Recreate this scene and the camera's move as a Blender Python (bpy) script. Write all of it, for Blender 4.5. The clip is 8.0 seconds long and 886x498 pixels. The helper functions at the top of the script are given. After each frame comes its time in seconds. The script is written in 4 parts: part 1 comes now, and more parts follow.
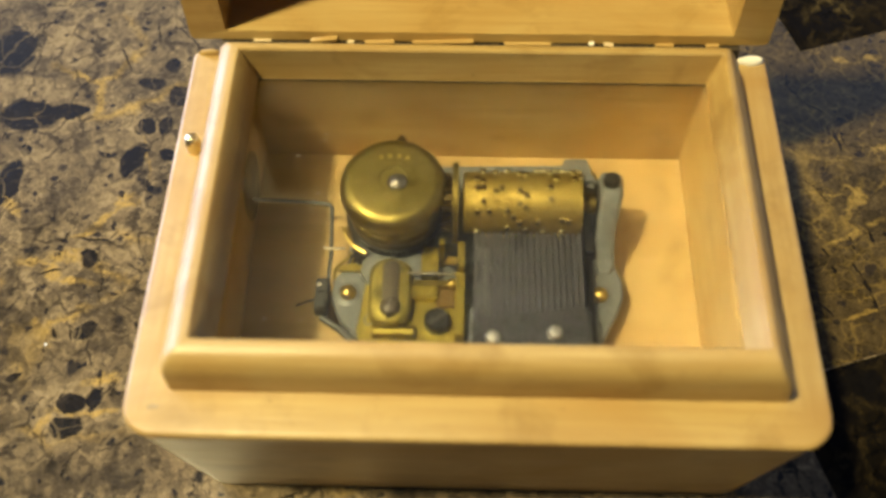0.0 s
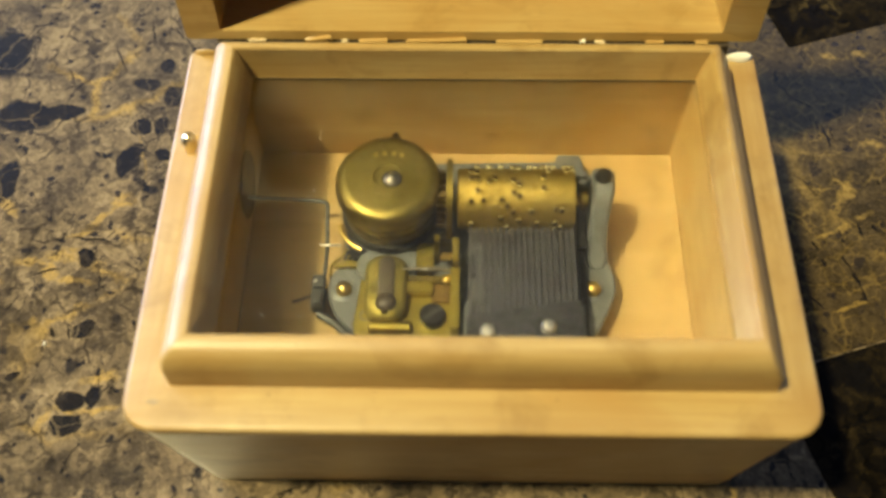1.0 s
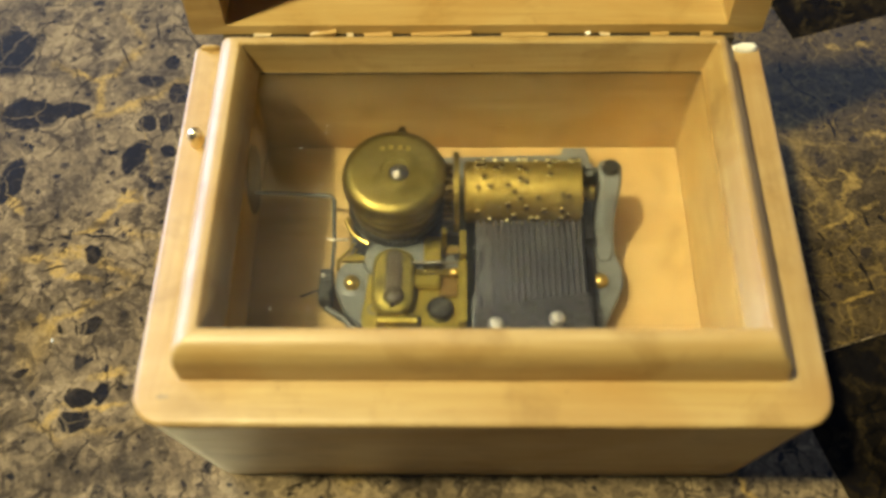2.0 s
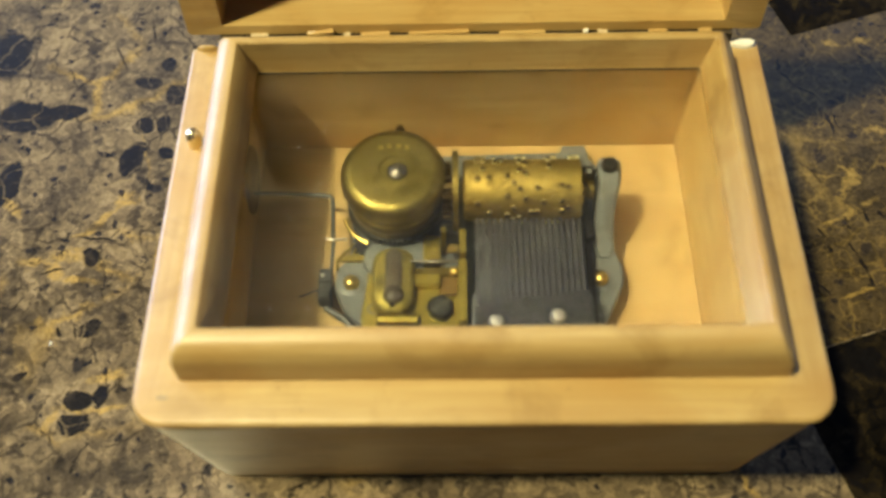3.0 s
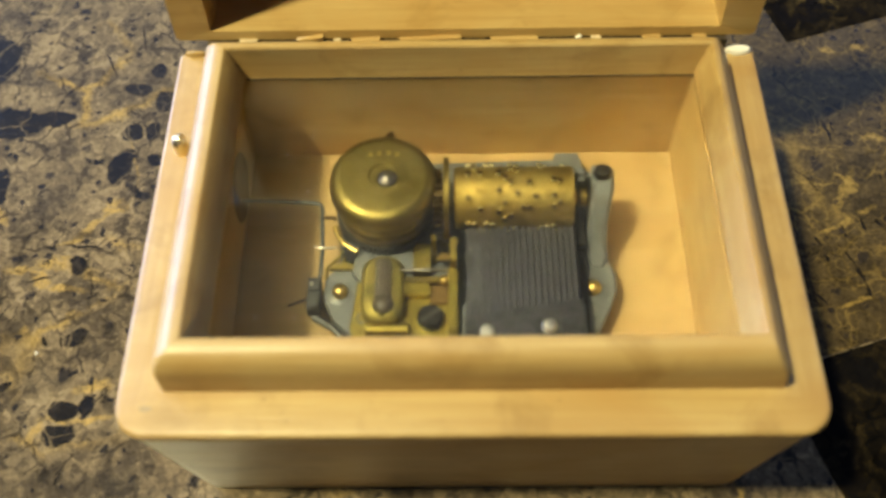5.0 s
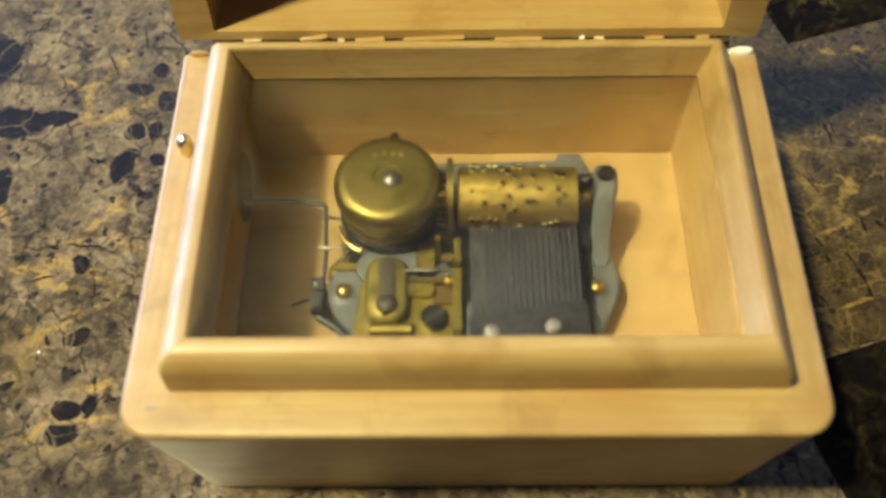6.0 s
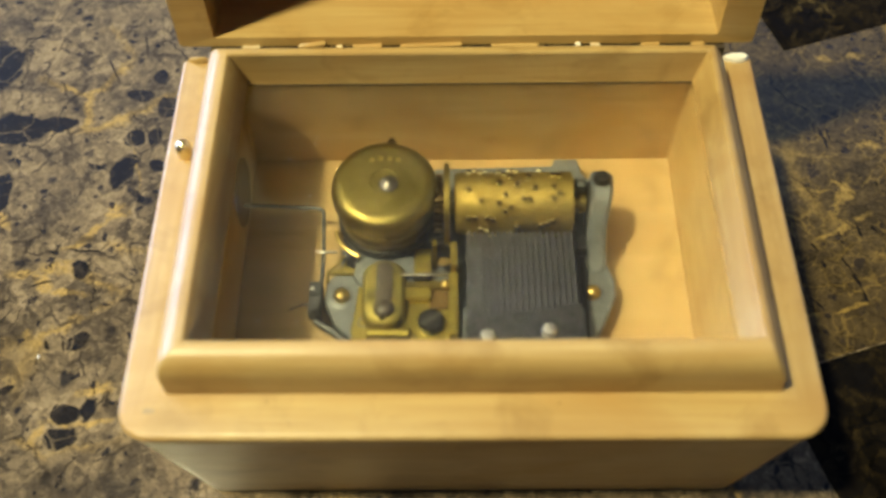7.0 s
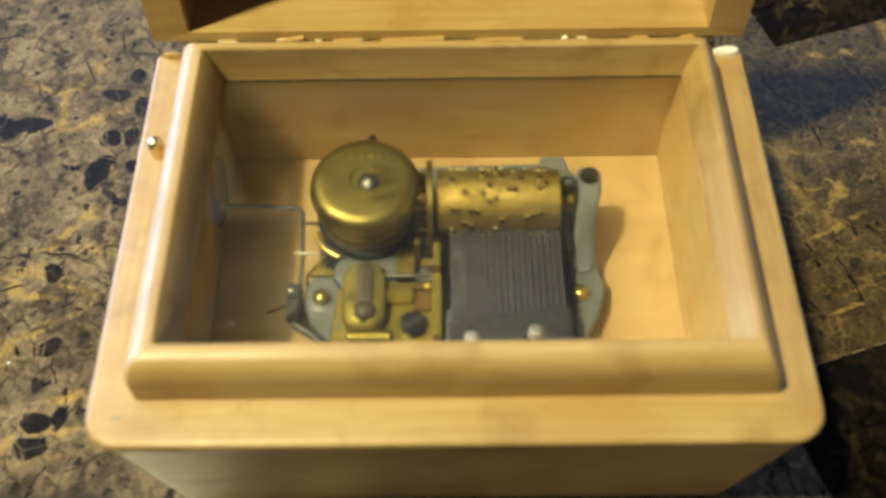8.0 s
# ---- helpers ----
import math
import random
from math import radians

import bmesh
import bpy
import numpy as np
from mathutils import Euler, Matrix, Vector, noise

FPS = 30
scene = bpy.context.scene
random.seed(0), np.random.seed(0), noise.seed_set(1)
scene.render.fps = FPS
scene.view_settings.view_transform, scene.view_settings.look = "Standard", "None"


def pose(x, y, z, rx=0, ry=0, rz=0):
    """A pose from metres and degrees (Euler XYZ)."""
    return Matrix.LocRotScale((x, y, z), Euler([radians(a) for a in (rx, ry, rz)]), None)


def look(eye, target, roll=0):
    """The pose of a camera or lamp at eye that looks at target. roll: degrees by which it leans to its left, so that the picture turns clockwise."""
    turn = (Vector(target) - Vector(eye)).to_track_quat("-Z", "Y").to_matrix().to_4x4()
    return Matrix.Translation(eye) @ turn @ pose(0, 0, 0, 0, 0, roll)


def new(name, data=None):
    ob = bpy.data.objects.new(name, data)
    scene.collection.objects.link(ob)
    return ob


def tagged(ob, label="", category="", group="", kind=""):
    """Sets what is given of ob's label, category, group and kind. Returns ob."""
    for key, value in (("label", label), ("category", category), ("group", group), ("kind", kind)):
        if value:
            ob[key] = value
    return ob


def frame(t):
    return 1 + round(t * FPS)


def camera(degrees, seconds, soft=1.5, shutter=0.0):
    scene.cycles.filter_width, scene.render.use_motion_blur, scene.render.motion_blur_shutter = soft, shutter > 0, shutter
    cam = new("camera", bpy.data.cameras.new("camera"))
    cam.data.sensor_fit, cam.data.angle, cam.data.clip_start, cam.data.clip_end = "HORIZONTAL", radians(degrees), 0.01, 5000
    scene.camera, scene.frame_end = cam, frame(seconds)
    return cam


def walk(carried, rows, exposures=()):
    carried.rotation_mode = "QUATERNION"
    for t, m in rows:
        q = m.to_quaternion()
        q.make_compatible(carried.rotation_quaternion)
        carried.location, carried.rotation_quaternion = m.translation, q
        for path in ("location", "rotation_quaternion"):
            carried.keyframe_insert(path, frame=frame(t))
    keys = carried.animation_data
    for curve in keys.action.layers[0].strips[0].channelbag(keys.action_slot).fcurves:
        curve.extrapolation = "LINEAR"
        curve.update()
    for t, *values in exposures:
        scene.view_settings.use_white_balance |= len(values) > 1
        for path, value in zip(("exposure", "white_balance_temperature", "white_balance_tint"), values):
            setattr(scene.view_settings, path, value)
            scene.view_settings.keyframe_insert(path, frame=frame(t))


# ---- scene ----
cam = camera(48.8, 8.0, soft=3.0)
cam.data.dof.use_dof, cam.data.dof.focus_distance, cam.data.dof.aperture_fstop = True, 0.196, 15.0
PATH = [
    (0, (-0.00166, -0.08412, 0.16803), (-0.00596, 0.01868, -0.00347), -1.10),
    (0.2, (-0.00117, -0.08386, 0.16830), (-0.00607, 0.01859, -0.00340), -1.59),
    (0.5, (-0.00147, -0.08516, 0.16784), (-0.00597, 0.01633, -0.00444), -1.80),
    (0.7, (-0.00100, -0.08541, 0.16883), (-0.00446, 0.01688, -0.00299), -1.06),
    (1, (-0.00188, -0.08591, 0.16927), (-0.00478, 0.01710, -0.00214), -0.90),
    (1.2, (-0.00224, -0.08608, 0.16969), (-0.00553, 0.01725, -0.00152), -1.25),
    (1.5, (-0.00238, -0.08655, 0.16943), (-0.00518, 0.01646, -0.00198), -1.00),
    (1.7, (-0.00283, -0.08654, 0.16920), (-0.00575, 0.01615, -0.00240), -1.19),
    (2.8, (-0.00304, -0.08694, 0.16871), (-0.00620, 0.01547, -0.00305), -1.95),
    (3, (-0.00323, -0.08703, 0.16808), (-0.00593, 0.01617, -0.00322), -1.80),
    (3.2, (-0.00304, -0.08667, 0.16803), (-0.00567, 0.01584, -0.00368), -1.85),
    (3.5, (-0.00264, -0.08677, 0.16690), (-0.00544, 0.01631, -0.00447), -1.90),
    (3.8, (-0.00271, -0.08610, 0.16672), (-0.00433, 0.01752, -0.00434), -1.42),
    (4, (-0.00205, -0.08638, 0.16550), (-0.00415, 0.01747, -0.00541), -1.70),
    (4.2, (-0.00154, -0.08628, 0.16533), (-0.00411, 0.01789, -0.00538), -1.86),
    (4.5, (-0.00152, -0.08555, 0.16573), (-0.00372, 0.01841, -0.00511), -1.60),
    (4.7, (-0.00149, -0.08575, 0.16574), (-0.00406, 0.01865, -0.00483), -1.70),
    (5.8, (-0.00307, -0.08565, 0.16659), (-0.00516, 0.01920, -0.00371), -1.38),
    (6, (-0.00319, -0.08578, 0.16638), (-0.00479, 0.01873, -0.00413), -1.10),
    (6.2, (-0.00335, -0.08589, 0.16594), (-0.00528, 0.01823, -0.00481), -1.27),
    (6.5, (-0.00340, -0.08588, 0.16628), (-0.00510, 0.01863, -0.00423), -1.30),
    (6.8, (-0.00334, -0.08726, 0.16643), (-0.00584, 0.01794, -0.00365), -1.63),
    (7, (-0.00237, -0.08690, 0.16692), (-0.00427, 0.01910, -0.00267), -1.20),
    (7.2, (-0.00170, -0.08750, 0.16630), (-0.00440, 0.01893, -0.00300), -1.77),
    (7.3, (-0.00134, -0.08611, 0.16586), (-0.00333, 0.01924, -0.00413), -1.62),
    (7.5, (0.00075, -0.08416, 0.16531), (0.00015, 0.02343, -0.00328), -1.30),
    (7.7, (0.00034, -0.08303, 0.16380), (-0.00023, 0.02655, -0.00350), -1.13),
    (8, (-0.00079, -0.08521, 0.16148), (-0.00119, 0.02227, -0.00719), -0.80),
]
# the film's white balance drifts from warm to cooler
BALANCE = [(0.0, -0.1, 6800, 10), (1.0, -0.1, 6580, 9), (3.5, -0.1, 6220, 8), (6.0, -0.1, 6120, 8), (8.0, -0.12, 6120, 8)]
walk(cam, [(t, look(eye, target, roll)) for t, eye, target, roll in PATH], BALANCE)

# ---- light ----
world = bpy.data.worlds.new("world")
scene.world = world
world.use_nodes = True
wn = world.node_tree
sky = wn.nodes.new("ShaderNodeTexSky")
sky.sky_type, sky.sun_disc, sky.sun_elevation, sky.sun_rotation = "NISHITA", False, radians(25), radians(150)
wn.links.new(sky.outputs[0], wn.nodes["Background"].inputs[0])
wn.nodes["Background"].inputs[1].default_value = 0.05

# a shaded desk lamp, up on the left and a little in front of the box
desk_bulb = bpy.data.lights.new("desk_bulb", "SPOT")
desk_bulb.energy, desk_bulb.color, desk_bulb.shadow_soft_size = 126.0, (1.0, 0.875, 0.475), 0.042
desk_bulb.spot_size, desk_bulb.spot_blend = radians(75), 0.4
new("desk_bulb", desk_bulb).matrix_basis = look((-0.53, -0.155, 1.25), (0, 0, 0))

for at, wide, high, watts in (((-0.2, 1.98, 1.825), 3.3, 1.2, 6.5), ((-1.98, 1.15, 0.80), 1.3, 1.3, 98.0), ((1.58, 0.75, 0.85), 1.2, 1.3, 6.5)):
    window_light = bpy.data.lights.new("window_light", "AREA")
    window_light.shape, window_light.size, window_light.size_y = "RECTANGLE", wide, high
    window_light.energy, window_light.color = watts, (0.50, 0.64, 1.0)
    new("window_light", window_light).matrix_basis = look(at, (0, 0, 0))


# ---- materials ----
def material(name, rough=0.5, metal=0.0):
    m = bpy.data.materials.new(name)
    m.use_nodes = True
    n, l = m.node_tree.nodes, m.node_tree.links
    b = n["Principled BSDF"]
    b.inputs["Roughness"].default_value, b.inputs["Metallic"].default_value = rough, metal
    return m, n, l, b


def node(n, kind, **values):
    made = n.new(kind)
    for key, value in values.items():
        made.inputs[key.replace("_", " ")].default_value = value
    return made


def ramp(n, stops):
    r = n.new("ShaderNodeValToRGB")
    while len(r.color_ramp.elements) < len(stops):
        r.color_ramp.elements.new(0.5)
    for e, (at, c) in zip(r.color_ramp.elements, stops):
        e.position, e.color = at, (*c, 1) if len(c) == 3 else (c[0], c[0], c[0], 1)
    return r


def mixer(n, l, fac, a, b, blend="MIX"):
    m = n.new("ShaderNodeMix")
    m.data_type, m.blend_type = "RGBA", blend
    for socket, value in ((m.inputs[0], fac), (m.inputs[6], a), (m.inputs[7], b)):
        if isinstance(value, (int, float)):
            socket.default_value = value
        elif isinstance(value, tuple):
            socket.default_value = (*value, 1)
        else:
            l.new(value, socket)
    return m.outputs[2]


def position(n, l, scale=(1, 1, 1), turn=0.0):
    g = n.new("ShaderNodeNewGeometry")
    m = n.new("ShaderNodeMapping")
    m.inputs["Scale"].default_value = scale
    m.inputs["Rotation"].default_value = (0, 0, radians(turn))
    l.new(g.outputs["Position"], m.inputs["Vector"])
    return m.outputs[0]


def noisy(n, l, vec, scale, detail=6.0, rough=0.6, warp=0.0):
    t = node(n, "ShaderNodeTexNoise", Scale=scale, Detail=detail, Roughness=rough, Distortion=warp)
    l.new(vec, t.inputs["Vector"])
    return t.outputs["Fac"]


def bump(n, l, b, height, strength, distance):
    k = node(n, "ShaderNodeBump", Strength=strength, Distance=distance)
    l.new(height, k.inputs["Height"])
    l.new(k.outputs[0], b.inputs["Normal"])


def wood_material(name, light, dark, stain, grain=(30, 620, 620), rough=0.42, framed=True):
    """Pale wood. framed: boards at the two sides run front to back, mitred at the corners."""
    m, n, l, b = material(name, rough)

    def streaks(scale):
        return noisy(n, l, position(n, l, scale), 1.0, 5, 0.65, 0.4)

    def maths(kind, a, c=None):
        k = n.new("ShaderNodeMath")
        k.operation = kind
        for socket, value in zip(k.inputs, (a, c)):
            if isinstance(value, float):
                socket.default_value = value
            elif value is not None:
                l.new(value, socket)
        return k.outputs[0]
    fine = streaks(grain)
    if framed:
        xyz = n.new("ShaderNodeSeparateXYZ")
        l.new(position(n, l), xyz.inputs[0])
        side = maths("GREATER_THAN", maths("SUBTRACT", maths("ABSOLUTE", maths("SUBTRACT", xyz.outputs[0], 0.0003)), maths("ABSOLUTE", xyz.outputs[1])), 0.0148)
        across = streaks((grain[1], grain[0], grain[2]))
        fine = maths("ADD", maths("MULTIPLY", fine, maths("SUBTRACT", 1.0, side)), maths("MULTIPLY", across, side))
    broad = noisy(n, l, position(n, l, (24, 50, 50)), 1.0, 4, 0.55, 0.8)
    spots = noisy(n, l, position(n, l), 95.0, 5, 0.62, 0.4)
    c1 = ramp(n, [(0.30, dark), (0.64, light)])
    l.new(fine, c1.inputs[0])
    f2 = ramp(n, [(0.40, (0.0,)), (0.70, (0.75,))])
    l.new(broad, f2.inputs[0])
    c2 = mixer(n, l, f2.outputs[0], c1.outputs[0], stain)
    f3 = ramp(n, [(0.52, (0.0,)), (0.72, (0.65,))])
    l.new(spots, f3.inputs[0])
    c3 = mixer(n, l, f3.outputs[0], c2, tuple(v * 0.70 for v in stain))
    # small dents and dirt specks
    f4 = ramp(n, [(0.70, (0.0,)), (0.76, (0.5,))])
    l.new(noisy(n, l, position(n, l), 420.0, 3, 0.6), f4.inputs[0])
    l.new(mixer(n, l, f4.outputs[0], c3, tuple(v * 0.45 for v in stain)), b.inputs["Base Color"])
    r = ramp(n, [(0.3, (rough - 0.06,)), (0.7, (rough + 0.16,))])
    l.new(broad, r.inputs[0])
    l.new(r.outputs[0], b.inputs["Roughness"])
    b.inputs["Coat Weight"].default_value, b.inputs["Coat Roughness"].default_value = 0.35, 0.36
    bump(n, l, b, maths("ADD", fine, maths("MULTIPLY", spots, 1.2)), 0.3, 0.0003)
    return m


def metal_material(name, colour, tarnish, rough, scale=350.0, amount=0.6):
    m, n, l, b = material(name, rough, 1.0)
    a = noisy(n, l, position(n, l), scale, 6, 0.65)
    f = ramp(n, [(0.42, (0.0,)), (0.75, (amount,))])
    l.new(a, f.inputs[0])
    l.new(mixer(n, l, f.outputs[0], colour, tarnish), b.inputs["Base Color"])
    r = ramp(n, [(0.3, (rough * 0.8,)), (0.75, (min(1, rough * 1.6),))])
    l.new(a, r.inputs[0])
    l.new(r.outputs[0], b.inputs["Roughness"])
    bump(n, l, b, noisy(n, l, position(n, l), 2200.0, 3, 0.6), 0.12, 0.0001)
    return m


def plain_material(name, colour, rough, vary=0.25, scale=300.0, metal=0.0):
    m, n, l, b = material(name, rough, metal)
    a = noisy(n, l, position(n, l), scale, 5, 0.6)
    r = ramp(n, [(0.3, tuple(v * (1 - vary) for v in colour)), (0.7, tuple(min(1, v * (1 + vary)) for v in colour))])
    l.new(a, r.inputs[0])
    l.new(r.outputs[0], b.inputs["Base Color"])
    bump(n, l, b, a, 0.15, 0.0002)
    return m


# the marble's own marks, as ellipses (x, y, half length, half width in mm, degrees)
BLOTCHES = [(-105.8, 67.0, 4.7, 6.3, -1), (-97.6, 48.8, 6.5, 3.5, -1), (-89.7, 50.3, 4.1, 2.1, 12), (-96.3, 39.3, 1.5, 1.5, -1), (-78.5, 38.6, 1.8, 0.6, -18), (-71.6, 46.7, 1.9, 2.5, -1), (-67.2, 46.6, 1.7, 2.5, -1), (-72.5, 37.3, 4.0, 2.3, 75), (-65.5, 39.1, 1.6, 1.4, -1), (-68.6, 31.4, 2.2, 0.9, -65), (-71.9, 58.4, 2.7, 1.5, -7), (-65.3, 54.9, 2.5, 2.6, -1), (-68.3, 63.9, 1.8, 2.0, -1), (-97.7, 30.7, 2.4, 5.9, -1), (-77.0, 13.3, 1.5, 1.7, -1), (-73.8, -2.9, 1.6, 2.0, -11), (-85.6, -13.1, 1.1, 0.9, -1), (-73.2, -17.2, 2.0, 1.8, 0), (-69.6, -16.6, 1.4, 2.1, 0), (-73.7, -22.4, 2.5, 2.1, 0)]
SMUDGES = [(-96.2, 63.0, 6.2, 2.6, -13), (-80.9, 70.4, 1.3, 1.4, -1), (-90.6, 77.7, 1.2, 1.1, -1), (-83.5, 28.4, 5.3, 5.0, -1), (-89.3, 22.2, 4.7, 2.3, -1), (-83.2, -22.7, 3.3, 2.6, 0), (-59.8, -24.5, 2.7, 1.9, 0), (-64.7, -21.7, 1.3, 1.4, 0), (-77.9, -19.3, 1.3, 1.0, 0), (-80.8, -13.3, 0.6, 0.7, 0), (-67.3, 27.5, 0.9, 1.1, -1), (-81.1, 34.1, 3.3, 1.0, -57), (-80.0, 62.7, 2.8, 2.7, -1), (-86.6, -0.6, 6.0, 3.5, -1), (-74.4, -33.0, 10.0, 3.1, 0), (-62.6, -32.1, 6.0, 3.1, 0), (-82.1, -11.3, 1.9, 1.4, -1), (-107.2, 80.3, 8.1, 3.0, -1), (-63.8, 31.0, 1.7, 5.8, -1), (-61.4, 6.6, 1.1, 2.0, -1)]
VEINS = [(-76.0, 22.4, 7.0, 0.9, 43), (-88.7, 12.9, 3.1, 1.3, 8), (-83.7, 10.7, 3.7, 1.5, -51), (-77.9, 7.6, 4.0, 0.9, -8), (-79.6, 18.8, 3.2, 0.7, 27), (-68.5, -12.7, 3.7, 1.3, 17), (-70.9, -19.2, 7.3, 0.9, 2), (-77.7, -21.7, 2.4, 1.2, 43), (-69.6, 38.3, 10.0, 0.25, -70), (-95.4, 25.7, 3.7, 1.2, -50), (-71.6, 27.2, 2.7, 1.6, -24), (-82.4, 13.8, 5.0, 0.5, -172)]
CRACKS = [(-79.5, 66.4, 4.1, 0.25, -64), (-73.3, 74.4, 3.6, 0.3, -78), (-84.1, 9.9, 3.0, 0.3, -166), (-76.2, 17.4, 4.7, 0.3, -6), (-77.2, 38.5, 1.7, 0.3, -28), (-79.9, -3.7, 1.3, 0.4, -65), (-76.8, -3.7, 1.9, 0.3, -76)]
UMBER_VEINS = [(71.5, 20.3, 2.6, 0.5, 14), (76.5, 21.9, 2.9, 1.0, 19), (81.5, 24.2, 3.4, 0.6, 29), (86.5, 42.4, 3.0, 1.2, 7), (83.1, 68.4, 2.5, 1.0, -21), (89.6, 69.1, 2.5, 0.9, -9), (66.3, 1.2, 3.0, 0.7, 17), (74.9, 3.6, 4.9, 0.6, 18), (73.0, 31.3, 4.9, 0.5, 9), (78.5, 32.5, 3.3, 0.5, -42)]
UMBER_CRACKS = [(70.2, 17.3, 1.3, 0.35, -58), (75.8, 13.5, 1.6, 0.3, -65), (77.1, 9.6, 2.1, 0.45, -77), (77.9, 6.1, 1.9, 0.35, -77), (76.0, 20.5, 0.8, 0.4, -73), (80.1, 21.3, 1.7, 0.35, -76), (77.7, 45.0, 3.5, 0.35, -82), (79.0, 45.9, 2.0, 0.3, -81), (69.5, 62.0, 2.0, 0.3, -97), (70.6, 58.1, 2.6, 0.3, -58), (74.3, 54.2, 3.0, 0.3, -37), (71.3, 13.4, 1.2, 0.35, -80), (68.3, 4.5, 1.7, 0.3, -49), (83.2, 21.6, 1.1, 0.3, -72)]


def nearest(n, l, vec, shapes):
    """A third of the least distance, in half widths, to any of some ellipses (x, y, half length, half width, degrees; mm)."""
    least = None
    for x, y, a, b, turn in shapes:
        m = n.new("ShaderNodeMapping")
        m.vector_type = "TEXTURE"
        m.inputs["Location"].default_value = (x / 1000, y / 1000, 0)
        m.inputs["Rotation"].default_value = (0, 0, radians(turn))
        m.inputs["Scale"].default_value = (a / 1000, b / 1000, 1)
        l.new(vec, m.inputs["Vector"])
        d = n.new("ShaderNodeVectorMath")
        d.operation = "LENGTH"
        l.new(m.outputs[0], d.inputs[0])
        if least is None:
            least = d.outputs["Value"]
        else:
            k = n.new("ShaderNodeMath")
            k.operation = "MINIMUM"
            l.new(least, k.inputs[0])
            l.new(d.outputs["Value"], k.inputs[1])
            least = k.outputs[0]
    third = n.new("ShaderNodeMath")
    third.operation = "MULTIPLY"
    third.inputs[1].default_value = 1 / 3
    l.new(least, third.inputs[0])
    return third.outputs[0]


def warped(n, l, vec, scale, amount, detail=5.0, rough=0.62):
    w = node(n, "ShaderNodeTexNoise", Scale=scale, Detail=detail, Roughness=rough)
    l.new(vec, w.inputs["Vector"])
    c = n.new("ShaderNodeVectorMath")
    c.operation = "SUBTRACT"
    c.inputs[1].default_value = (0.5, 0.5, 0.5)
    l.new(w.outputs["Color"], c.inputs[0])
    a = n.new("ShaderNodeVectorMath")
    a.operation = "MULTIPLY_ADD"
    a.inputs[1].default_value = (amount, amount, 0.0)
    l.new(c.outputs[0], a.inputs[0])
    l.new(vec, a.inputs[2])
    return a.outputs[0]


